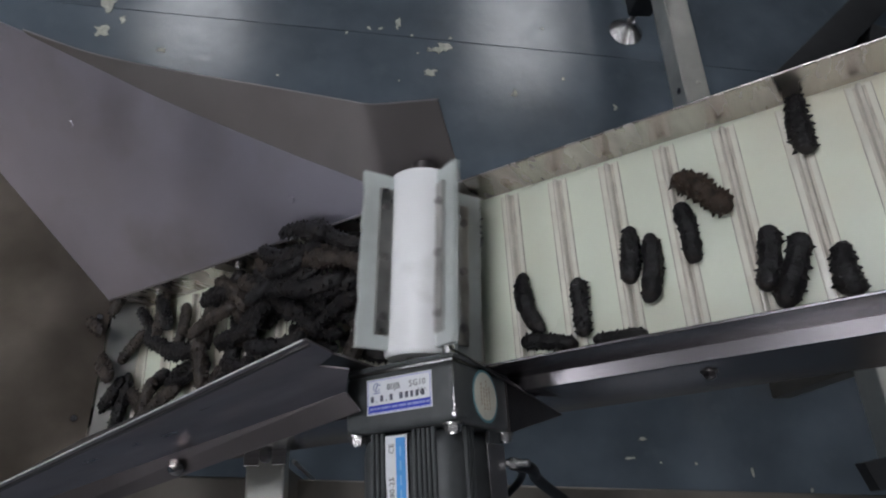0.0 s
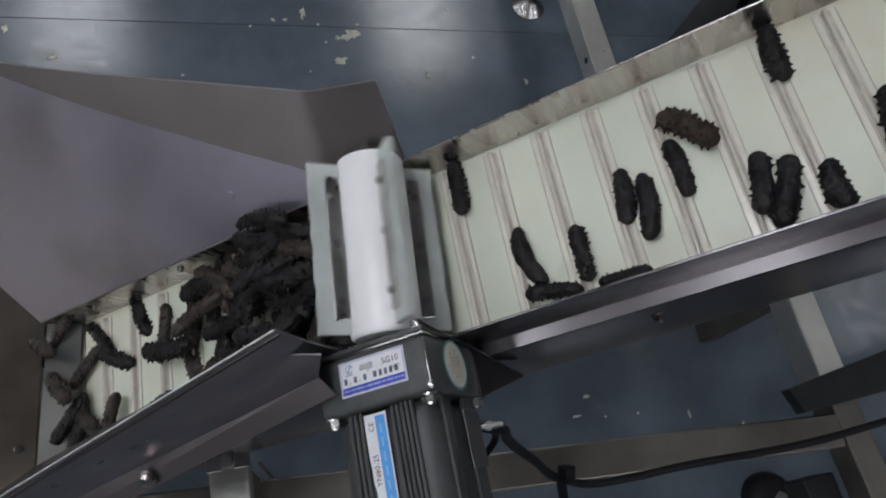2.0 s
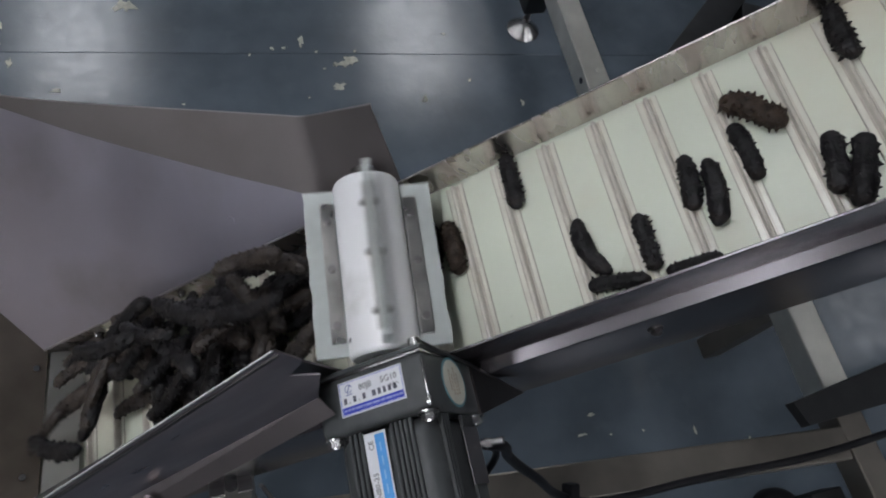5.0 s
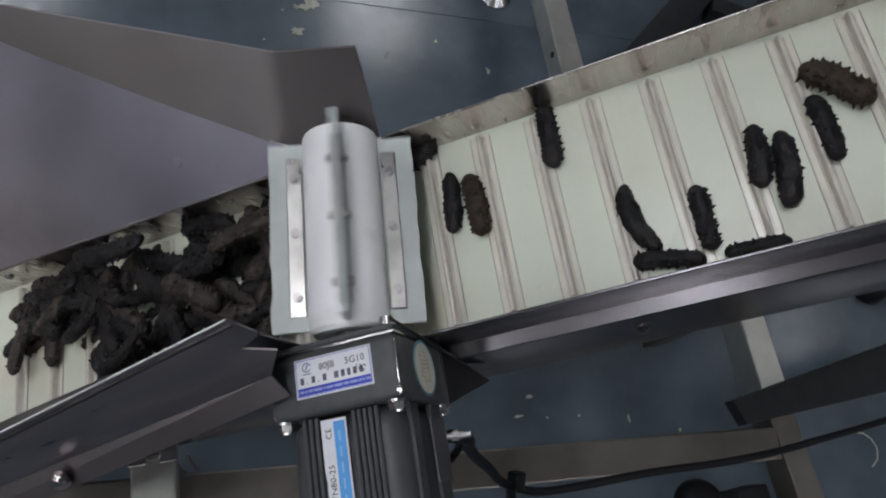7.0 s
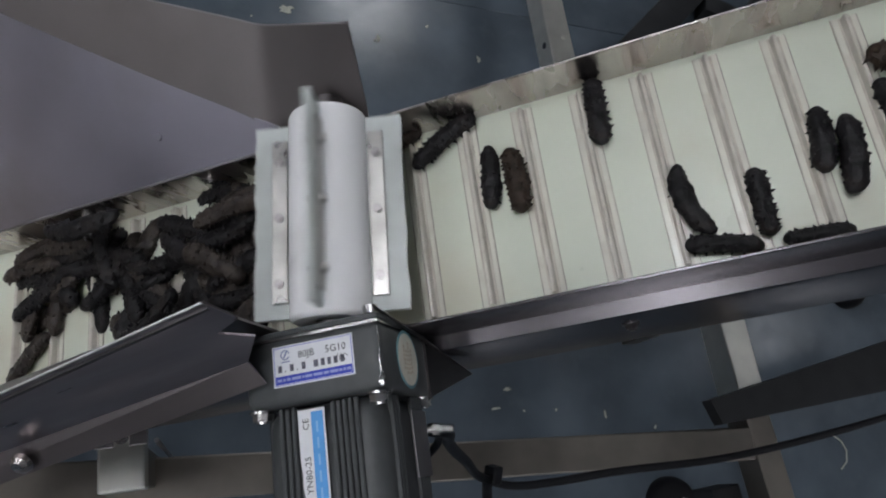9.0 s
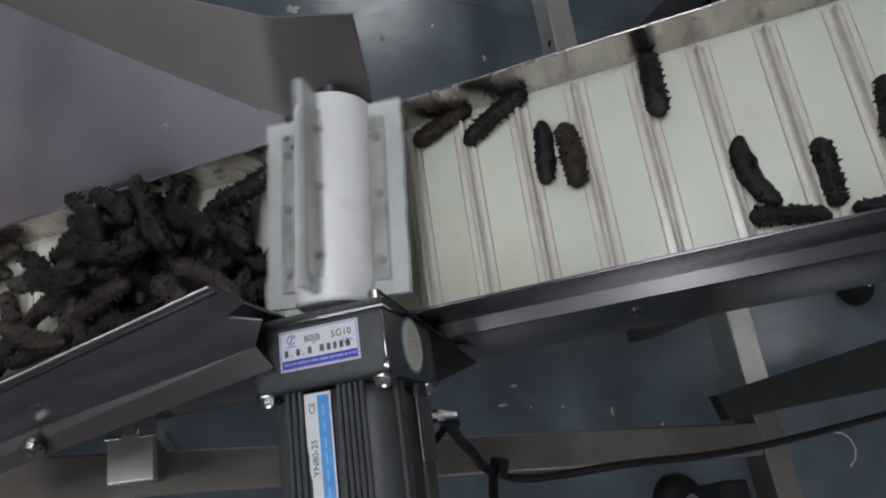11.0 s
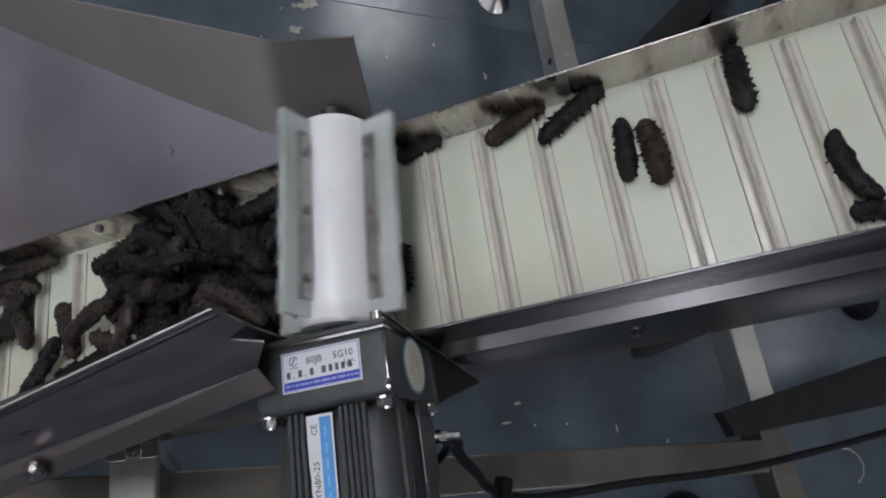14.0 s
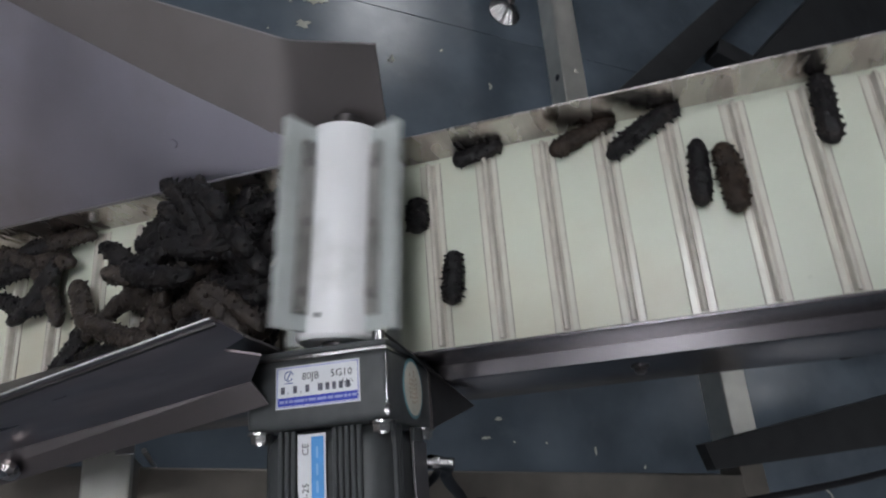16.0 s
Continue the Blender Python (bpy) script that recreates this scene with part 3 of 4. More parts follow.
# ---- the gear motor ----
def build_motor():
    mot = thing("gear_motor", "grey gear motor with printed labels, bolted beside the belt", "gear motor", MB @ pose(0, 0, 0, 0, 1.35, 0))
    part("gearbox", box_bm(-0.040, 0.040, 0.0048, 0.0405, -0.040, 0.040, bevel=0.0045, segs=3), GEAR_GREY, mot, "grey painted gearbox casting", 40)
    part("flange", box_bm(-0.0405, 0.0405, 0.0412, 0.0455, -0.0405, 0.0405, bevel=0.003), GEAR_GREY, mot, "", 40)
    part("gasket", box_bm(-0.0392, 0.0392, 0.0400, 0.0415, -0.0392, 0.0392), CHROME, mot)
    # motor barrel with fins running along it
    bm = bmesh.new()
    y0, y1 = -0.150, 0.0045
    add_box(bm, -0.0345, 0.0345, y0, y1, -0.0345, 0.0345, bevel=0.0115, segs=3)
    part("motor_body", bm, MOTOR_GREY, mot, "grey finned motor casting", 40)
    rib = mesh_of(box_bm(-0.0012, 0.0012, y0 + 0.004, y1 - 0.0005, 0.0335, 0.0368, bevel=0.0006, segs=1), "cooling_fin", MOTOR_GREY)
    for s in (-0.0215, -0.0178, -0.0141, 0.0085, 0.0118, 0.0151, 0.0184, 0.0217):
        for side in range(4):
            fin = new("cooling_fin", rib)
            fin.parent = mot
            fin.matrix_basis = pose(0, 0, 0, 0, 90 * side, 0) @ pose(s, 0, 0)
    part("end_cap", box_bm(-0.037, 0.037, y0 - 0.014, y0 - 0.0005, -0.037, 0.037, bevel=0.005), GEAR_GREY, mot, "", 40)
    for sx in (-1, 1):
        for sz in (-1, 1):
            hex_bolt(mot, pose(0.0340 * sx, 0.0046, 0.0340 * sz, 90), 0.0050, 0.0042, name="front_bolt")
            bm = bmesh.new()
            add_cyl(bm, (0.034 * sx, 0.0455, 0.034 * sz), (0.034 * sx, 0.0500, 0.034 * sz), 0.0040, 12)
            part("back_screw", bm, CHROME, mot, "bright screw head", 30)
    # bare metal on knocked corners; the long strip is a painted edge highlight
    rng = random.Random(8)
    for cx, cy, cz, sx, sy in ((0.0389, 0.0098, 0.0390, 0.0022, 0.0040), (0.0394, 0.0240, 0.0394, 0.0007, 0.0160), (-0.0388, 0.0078, 0.0388, 0.0014, 0.0022)):
        bm = bmesh.new()
        bmesh.ops.create_icosphere(bm, subdivisions=2, radius=1.0)
        for v in bm.verts:
            v.co = Vector((v.co.x * sx, v.co.y * sy, v.co.z * sx)) * rng.uniform(0.6, 1.05)
        part("paint_wear", bm, CHROME, mot, "bare worn metal, and a bright strip as the edge highlight", None, pose(cx - 0.0008 * (1 if cx > 0 else -1), cy, cz - 0.0008))
    # front plate on the gearbox's upper face
    T = pose(0.0015, 0.0255, 0.0402)
    lab = part("name_plate", box_bm(-0.0235, 0.0235, -0.0108, 0.0108, -0.0001, 0.0003), LABEL_WHITE, mot, "white and blue printed motor label", None, T)
    bm = bmesh.new()
    for a, b, c, d in ((-0.0228, 0.0228, 0.0098, 0.0101), (-0.0228, 0.0228, -0.0101, -0.0098), (-0.0228, -0.0225, -0.0101, 0.0101), (0.0225, 0.0228, -0.0101, 0.0101)):
        add_box(bm, a, b, c, d, 0.0003, 0.00036)
    part("border", bm, LABEL_BLUE, lab)
    part("blue_band", box_bm(-0.0222, 0.0222, -0.0095, -0.0052, 0.0003, 0.0004), LABEL_BLUE, lab, "blue band")
    writing(lab, "80JB", 0.0054, pose(-0.0085, 0.0030, 0.0004))
    writing(lab, "5G10", 0.0054, pose(0.0075, 0.0030, 0.0004))
    # emblem: a small ring with a notch, over a short bar
    bm = bmesh.new()
    for i in range(9):
        an = 0.5 + i * 0.62
        add_box(bm, -0.0007, 0.0007, -0.0003, 0.0003, 0.0003, 0.0004, m=pose(-0.0160 + 0.0024 * math.cos(an), 0.0058 + 0.0024 * math.sin(an), 0, 0, 0, math.degrees(an) + 90))
    add_box(bm, -0.0004, 0.0004, -0.0018, 0.0018, 0.0003, 0.0004, m=pose(-0.0160, 0.0058, 0, 0, 0, -28))
    add_box(bm, -0.0186, -0.0134, 0.0019, 0.0024, 0.0003, 0.0004)
    part("emblem", bm, LABEL_SLATE, lab, "small grey-blue emblem")
    # a line of spaced letters as plain bars
    bm = bmesh.new()
    for x, w in ((-0.0205, 0.0022), (-0.0135, 0.0022), (-0.0065, 0.0022), (0.0005, 0.0026), (0.0047, 0.0022), (0.0085, 0.0020), (0.0121, 0.0022), (0.0160, 0.0022)):
        add_box(bm, x, x + w, -0.0033, 0.0004, 0.0003, 0.0004)
    for x in (-0.0165, -0.0095):
        add_box(bm, x, x + 0.0006, -0.0033, -0.0026, 0.0003, 0.0004)
    part("print_bars", bm, INK_SOFT, lab, "dark bars of print")
    bm = bmesh.new()
    x = -0.0212
    for w in (2.2, 1.2, 2.0, 4.6, 1.0, 3.4, 4.4, 2.6, 3.8, 1.4, 1.2, 2.0):
        add_box(bm, x, x + w * 0.00118, -0.0080, -0.0066, 0.0004, 0.00047)
        x += w * 0.00118 + 0.0007
    part("band_print", bm, LABEL_PALE, lab)
    bm = bmesh.new()
    for i in range(6):
        add_box(bm, -0.0002, 0.0002, -0.0016 + 0.0004 * (i % 3), 0.0016, 0.0004, 0.00046, m=pose(0.0130 + 0.0013 * i, -0.0016 + 0.0014 * (i % 2), 0, 0, 0, -25 + 14 * i))
    part("scuff", bm, INK, lab, "dark scuff across the label")
    # round sticker on the side
    S = pose(0.0401, 0.0235, 0.0015, 0, 90, 0)
    bm = bmesh.new()
    add_cyl(bm, (0, 0, 0), (0, 0, 0.0003), 0.0165, 36)
    st = part("round_sticker", bm, LABEL_TEAL, mot, "round cream sticker with a teal rim", None, S)
    bm = bmesh.new()
    add_cyl(bm, (0, 0, 0.0003), (0, 0, 0.0004), 0.0148, 36)
    part("sticker_face", bm, LABEL_CREAM, st)
    bm = bmesh.new()
    for i, (a, b) in enumerate(((-0.0075, 0.0060), (-0.0085, 0.0085), (-0.0085, 0.0050), (-0.0060, 0.0070))):
        y = a
        while y < b:
            add_box(bm, 0.0052 - 0.0036 * i - 0.0008, 0.0052 - 0.0036 * i + 0.0008, y, y + 0.0017, 0.0004, 0.00047)
            y += 0.0024
    part("sticker_print", bm, LABEL_TAN, st, "faded tan bars of print")
    # long sticker on the motor
    T = pose(-0.0030, -0.0465, 0.0371)
    rng = random.Random(12)
    torn = bmesh.new()
    ragged = [(-0.0082 + rng.uniform(0, 0.0022) * (i > 4), 0.048 - 0.103 * i / 16, 0.0002) for i in range(17)]
    add_sheet(torn, ragged + [(0.0072, -0.055, 0.0002), (0.0072, 0.048, 0.0002)], 0.0004)
    ls = part("long_label", torn, LABEL_WHITE, mot, "long white and blue motor sticker, creased", None, T)
    part("blue_stripe", box_bm(-0.0006, 0.0062, -0.054, 0.0465, 0.0002, 0.0003), LABEL_SKY, ls, "light blue stripe")
    writing(ls, "YN80-25", 0.0050, pose(-0.0022, 0.006, 0.00025, 0, 0, 90))
    writing(ls, "CE", 0.0050, pose(-0.0022, 0.0375, 0.00025, 0, 0, 90))
    for i in range(4):
        # lifted corners of the peeling film
        bm = bmesh.new()
        y = -0.004 - 0.013 * i
        add_sheet(bm, [(-0.0082, y, 0.0003), (-0.0105, y - 0.005, 0.0016), (-0.0068, y - 0.009, 0.0005), (-0.0058, y - 0.003, 0.0003)], 0.00015)
        part("peeled_film", bm, LABEL_WHITE, ls, "lifted scrap of label film")
    bm = bmesh.new()
    for i in range(11):
        add_box(bm, 0.0020, 0.0032, -0.046 + 0.0082 * i, -0.0405 + 0.0082 * i, 0.0003, 0.00036)
    part("stripe_print", bm, LABEL_PALE_SKY, ls)
    # side plate with print
    part("side_plate", box_bm(-0.0115, 0.0115, -0.020, 0.016, -0.0002, 0.0004), STEEL_GREY, mot, "small grey data plate", None, pose(0.0371, -0.020, -0.014, 0, 90, 0))
    # cable gland
    bm = bmesh.new()
    add_cyl(bm, (0.030, -0.014, -0.028), (0.052, -0.016, -0.030), 0.0025, 14)
    add_cyl(bm, (0.040, -0.015, -0.029), (0.044, -0.0155, -0.0294), 0.0034, 6)
    part("cable_gland", bm, CHROME, mot, "bright cable gland", 30)
    return mot


def build_mounting_plate():
    p = thing("mounting_plate", "steel mounting plate in a dark tone behind the gear motor", "mounting plate", MB)
    bm = bmesh.new()
    add_sheet(bm, [(0.0405, 0.0470, 0.043), (0.0445, 0.0235, -0.108), (0.0388, 0.0045, -0.030), (0.0388, 0.0405, -0.030), (0.0395, 0.0460, 0.036)], 0.0022)
    part("plate", bm, STEEL_SHADED, p)
    return p


def curve_tube(name, pts, r, mat, parent=None, label=""):
    cu = bpy.data.curves.new(name, "CURVE")
    cu.dimensions, cu.bevel_depth, cu.bevel_resolution, cu.resolution_u = "3D", r, 3, 10
    sp = cu.splines.new("BEZIER")
    sp.bezier_points.add(len(pts) - 1)
    for b, p in zip(sp.bezier_points, pts):
        b.co = p
        b.handle_left_type = b.handle_right_type = "AUTO"
    tmp = bpy.data.objects.new(name, cu)
    scene.collection.objects.link(tmp)
    bpy.context.view_layer.update()
    me = bpy.data.meshes.new_from_object(tmp)
    bpy.data.objects.remove(tmp)
    me.materials.clear()
    me.materials.append(mat)
    me.polygons.foreach_set("use_smooth", [True] * len(me.polygons))
    ob = new(name, me)
    if parent is not None:
        ob.parent = parent
    return ob


# ---- the stand under the conveyor ----
def square_tube(parent, name, a, b, w=0.04, mat=TUBE, label=""):
    a, b = Vector(a), Vector(b)
    m = Matrix.Translation(a) @ (b - a).to_track_quat("X", "Z").to_matrix().to_4x4()
    return part(name, box_bm(0, (b - a).length, -w / 2, w / 2, -w / 2, w / 2, bevel=0.0022, segs=2), mat, parent, label, None, m)


def build_stand():
    st = thing("conveyor_stand", "square stainless tube stand under the conveyor", "stand")
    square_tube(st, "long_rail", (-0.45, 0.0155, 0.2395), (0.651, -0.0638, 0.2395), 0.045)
    # one cross tube: lit tone on this half, shaded tone past the joint
    square_tube(st, "cross_rail", (0.667, -0.0185, 0.2450), (0.667, 0.40, 0.2450), 0.046, TUBE_LIT, "square cross tube toned as lit")
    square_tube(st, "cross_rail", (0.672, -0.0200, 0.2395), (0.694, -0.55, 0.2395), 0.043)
    # a dark rail laid over the joint of the cross tubes, and a dark lower rail
    bm = bmesh.new()
    # plate widens to take in the shadow on the floor beside the rail
    add_sheet(bm, [(0.586, -0.033, 0.288), (1.40, 0.006, 0.288), (1.40, 0.127, 0.288), (0.575, 0.001, 0.288)], 0.019)
    part("cover_plate", bm, DARK_PAINT_SHADE, st, "dark plate over the joint, with the rail's floor shadow built in")
    square_tube(st, "lower_rail", (0.604, -0.143, 0.1850), (0.655, -0.141, 0.1850), 0.048, DARK_PAINT_SHADE, "short dark rail")
    square_tube(st, "far_rail", (0.523, 0.30, 0.178), (0.523, 1.25, 0.178), 0.046, TUBE_LIT, "square tube with drilled holes, toned as lit")
    for x, y, top in ((0.667, 0.15, 0.2215), (-0.147, 0.002, 0.362), (-0.30, -0.031, 0.18), (0.70, -0.5, 0.18), (0.523, 1.22, 0.155), (1.5, 0.024, 0.24)):
        square_tube(st, "leg", (x, y, 0.0), (x, y, top), 0.036)
    # drilled hole, its shaded inside painted as a dark disc, and a rivet
    bm = bmesh.new()
    add_cyl(bm, (0.4985, 0.637, 0.185), (0.4995, 0.637, 0.185), 0.006, 14)
    part("drilled_hole", bm, INK, st)
    bm = bmesh.new()
    add_cyl(bm, (0.530, 0.645, 0.2006), (0.530, 0.645, 0.2036), 0.0045, 14, 0.0035)
    part("rivet", bm, TUBE_LIT, st, "bright rivet head", 30)
    # clevis at the low leg
    square_tube(st, "stub_tube", (-0.147, 0.06, 0.381), (-0.147, -0.019, 0.381), 0.038, TUBE_LIT, "short square tube stub")
    bm = bmesh.new()
    add_box(bm, -0.168, -0.153, 0.018, 0.050, 0.4005, 0.4045, bevel=0.001)
    add_box(bm, -0.141, -0.126, 0.018, 0.050, 0.4005, 0.4045, bevel=0.001)
    add_box(bm, -0.153, -0.141, 0.036, 0.050, 0.4005, 0.4045, bevel=0.001)
    part("bracket", bm, STEEL, st, "slotted steel bracket")
    hex_bolt(st, pose(-0.147, 0.028, 0.4005), 0.0055, 0.010)
    bm = bmesh.new()
    add_cyl(bm, (-0.118, 0.020, 0.16), (-0.118, 0.020, 0.41), 0.0022, 10)
    part("tie_rod", bm, STEEL, st, "thin steel rod", 30)
    return st


def build_feet():
    # bell-shaped levelling foot with its stem and dark leg
    ft = thing("levelling_foot", "polished bell-shaped levelling foot under a dark leg", "levelling foot", pose(0.513, 0.925, 0))
    bm = bmesh.new()
    prof = [(0.036, 0.0), (0.036, 0.004), (0.030, 0.010), (0.018, 0.022), (0.011, 0.030), (0.009, 0.036)]
    n = 28
    rings = [[bm.verts.new((r * math.cos(2 * math.pi * i / n), r * math.sin(2 * math.pi * i / n), z)) for i in range(n)] for r, z in prof]
    for a, b in zip(rings, rings[1:]):
        for i in range(n):
            bm.faces.new((a[i], a[(i + 1) % n], b[(i + 1) % n], b[i]))
    bm.faces.new(rings[-1])
    part("bell", bm, CHROME, ft, "polished steel bell", 40)
    bm = bmesh.new()
    add_cyl(bm, (0, 0, 0.036), (0, 0, 0.075), 0.006, 14)
    part("stem", bm, STEEL_SHADED, ft, smooth=30)
    # leg's dark tone is its unlit side put into colour
    part("leg", box_bm(-0.024, 0.024, -0.024, 0.024, 0.075, 0.62, bevel=0.003), DARK_PAINT_SHADE, ft, "square leg toned dark for its unlit side", 40)
    return ft


def build_far_frame():
    # dark base of the next machine, seen past the belt
    fr = thing("machine_base", "dark steel base frame of a neighbouring machine", "machine base")
    run = math.degrees(math.atan2(0.886, 1.0))
    part("base_rail", box_bm(-0.30, 1.3, -0.036, 0.036, 0.0, 0.05, bevel=0.003), DARK_PAINT_SHADE, fr, "dark flat base rail", 40, pose(0.840, 0.780, 0, 0, 0, run))
    part("cross_rail", box_bm(0.0, 0.118, -0.024, 0.024, 0.0, 0.045, bevel=0.003), DARK_PAINT_SHADE, fr, "dark short cross rail", 40, pose(1.046, 0.905, 0, 0, 0, -21))
    part("base_plate", box_bm(-0.30, 1.0, -0.55, 0.0, 0.0, 0.05, bevel=0.004), DARK_PAINT_SHADE, fr, "broad dark base box", 40, pose(1.165, 0.902, 0, 0, 0, 42))
    return fr


def build_rubber_feet():
    for x, y, r in ((0.672, -0.150, 0.046), (1.225, 0.208, 0.042)):
        ft = thing("rubber_foot", "black round rubber machine foot with a steel cap", "rubber foot", pose(x, y, 0), group="rubber feet")
        bm = bmesh.new()
        prof = [(r, 0.0), (r, 0.012), (r * 0.94, 0.022), (r * 0.78, 0.032), (r * 0.5, 0.038), (r * 0.3, 0.040)]
        n = 28
        rings = [[bm.verts.new((q * math.cos(2 * math.pi * i / n), q * math.sin(2 * math.pi * i / n), z)) for i in range(n)] for q, z in prof]
        for a, b in zip(rings, rings[1:]):
            for i in range(n):
                bm.faces.new((a[i], a[(i + 1) % n], b[(i + 1) % n], b[i]))
        bm.faces.new(rings[-1])
        part("pad", bm, BLACK, ft, "black rubber pad", 50)
        bm = bmesh.new()
        add_cyl(bm, (0, 0, 0.0402), (0, 0, 0.046), r * 0.28, 6)
        part("cap_nut", bm, CHROME, ft, "bright nut", 30)


# ---- the dried sea cucumbers ----
def cucumber_mesh(length, radius, bend, seed, mat, spiky=1.0):
    """A wrinkled body with conical spines in rows, along x, its middle at the origin."""
    rng = random.Random(seed)
    radius *= 0.80
    n, m = 30, 20
    sx = rng.uniform(0, 50)
    lean = rng.uniform(-0.18, 0.18)

    def centre(u):
        return Vector((length * (u - 0.5), bend * length * (0.25 - (u - 0.5) ** 2), 0.0))

    def rad(u):
        e = max(0.0, 1 - abs(2 * u - 1) ** 5.5)
        return radius * (0.12 + 0.88 * e ** 0.55) * (1 + lean * (u - 0.5) * 1.4 + 0.07 * math.sin(5 * u + seed) + 0.04 * math.sin(17 * u + 2 * seed))
    bm = bmesh.new()
    rings = []
    for i in range(n + 1):
        u = 0.5 - 0.5 * math.cos(math.pi * i / n) * (0.72 + 0.28 * abs(math.cos(math.pi * i / n)))
        c, r = centre(u), rad(u)
        ring = []
        for j in range(m):
            a = 2 * math.pi * j / m
            crease = math.exp(-((a - 1.45 - 0.25 * math.sin(4 * u + seed)) / 0.26) ** 2) + 0.6 * math.exp(-((a - 2.3 + 0.2 * math.sin(5 * u)) / 0.22) ** 2)
            w = 1 - 0.20 * crease * (0.5 + 0.5 * math.sin(7 * u + 2 * seed)) + 0.22 * noise.noise(Vector((u * 8 + sx, math.cos(a) * 1.5, math.sin(a) * 1.5))) \
                + 0.20 * noise.noise(Vector((u * 24, math.cos(a) * 4 + sx, math.sin(a) * 4))) + 0.07 * noise.noise(Vector((u * 60, math.cos(a) * 9, math.sin(a) * 9 + sx)))
            ring.append(bm.verts.new(c + Vector((0, r * w * math.cos(a), r * w * 0.84 * math.sin(a)))))
        rings.append(ring)
    for a, b in zip(rings, rings[1:]):
        for j in range(m):
            bm.faces.new((a[j], a[(j + 1) % m], b[(j + 1) % m], b[j]))
    bm.faces.new(rings[0])
    bm.faces.new(rings[-1][::-1])
    # spines: a bold row low on each flank, finer ones over the back
    for row, tall in ((-0.04, 1.0), (0.12, 0.7), (0.33, 0.4), (0.67, 0.4), (0.88, 0.7), (1.04, 1.0)):
        cnt = max(2, round((4 + 3.6 * min(spiky, 1.5)) * (0.75 if tall < 0.6 else 1.0)))
        for i in range(cnt):
            if rng.random() > 0.45 + 0.5 * spiky:
                continue
            u = 0.05 + 0.90 * (i + rng.uniform(0.25, 0.75)) / cnt
            a = math.pi * (row + rng.uniform(-0.05, 0.05))
            c, r = centre(u), rad(u)
            d = Vector((rng.uniform(-0.45, 0.45), math.cos(a), 0.84 * math.sin(a)))
            p = c + Vector((0, d.y, d.z)) * r * 0.86
            h = radius * (0.14 + tall * rng.uniform(0.16, 0.44) * (0.55 + 0.45 * min(spiky, 1.6)))
            wide = radius * rng.uniform(0.20, 0.32)
            d.normalize()
            tip = p + d * h + Vector((rng.uniform(-0.2, 0.2), 0, rng.uniform(-0.1, 0.2))) * h * 0.6
            add_cyl(bm, p, p.lerp(tip, 0.6), wide, 6, wide * 0.55, caps=False)
            add_cyl(bm, p.lerp(tip, 0.58), tip, wide * 0.56, 6, wide * 0.12)
    return mesh_of(bm, "sea_cucumber", mat, 55)


def cucumber(meshes, label, group):
    ob = new("sea_cucumber", meshes)
    return tagged(ob, label, "sea cucumber", group)


# (ends across the belt at the start: x, y, x, y; girth; bend; brown; spikiness)
UPPER_BELT = [
    (0.0250, 0.1775, 0.0236, 0.1335, 0.0074, 0.00, 0, 1.1), (-0.0460, 0.1523, -0.0501, 0.1106, 0.0068, 0.05, 0, 0.8), (-0.0333, 0.1465, -0.0315, 0.1033, 0.0078, 0.08, 1, 1.6),
    (0.0599, 0.1087, 0.0705, 0.0650, 0.0074, -0.46, 0, 0.4), (0.0985, 0.0964, 0.0982, 0.0571, 0.0068, 0.0, 0, 1.4), (0.0543, 0.0615, 0.0930, 0.0526, 0.0064, 0.12, 0, 0.9),
    (0.1034, 0.0536, 0.1377, 0.0513, 0.0055, 0.0, 0, 1.2), (0.1378, 0.1223, 0.1325, 0.0845, 0.0072, 0.05, 0, 0.9), (0.1497, 0.1138, 0.1421, 0.0699, 0.0076, 0.2, 0, 0.2),
    (0.1712, 0.1475, 0.1990, 0.1150, 0.0088, 0.15, 1, 2.0), (0.1713, 0.1290, 0.1730, 0.0884, 0.0072, 0.1, 0, 0.5),
]
LOWER_BELT = [
    (0.2168, 0.0999, 0.2079, 0.0622, 0.0082, 0.1, 0, 0.6), (0.2320, 0.0909, 0.2141, 0.0509, 0.0085, 0.1, 0, 0.5), (0.2498, 0.0810, 0.2493, 0.0503, 0.0080, -0.25, 0, 0.8),
    (0.2483, 0.1785, 0.2464, 0.1378, 0.0074, -0.12, 0, 1.2), (0.2912, 0.1109, 0.2845, 0.0684, 0.0085, 0.0, 0, 0.8), (-0.1306, 0.1622, -0.0889, 0.1765, 0.0070, 0.06, 1, 1.0),
    (-0.0967, 0.1515, -0.0516, 0.1765, 0.0076, 0.12, 0, 1.3), (-0.1933, 0.1700, -0.1601, 0.1755, 0.0068, 0.05, 0, 0.9), (-0.1981, 0.1092, -0.2020, 0.0751, 0.0072, 0.0, 0, 1.8),
    (-0.2195, 0.1493, -0.2211, 0.1252, 0.0080, 0.0, 0, 0.9),
]
LABEL_B, LABEL_W = "black dried sea cucumber with short spines on the white belt", "brown dried sea cucumber with short spines on the white belt"
riders, pile = [], []
FLUNG = {18: (0, 2.5, -0.123, 0.190, 0.025, 22, 0.03, 0.3), 16: (1, 5.82, -0.170, 0.206, 0.039, -2, 0.02, 0.07)}


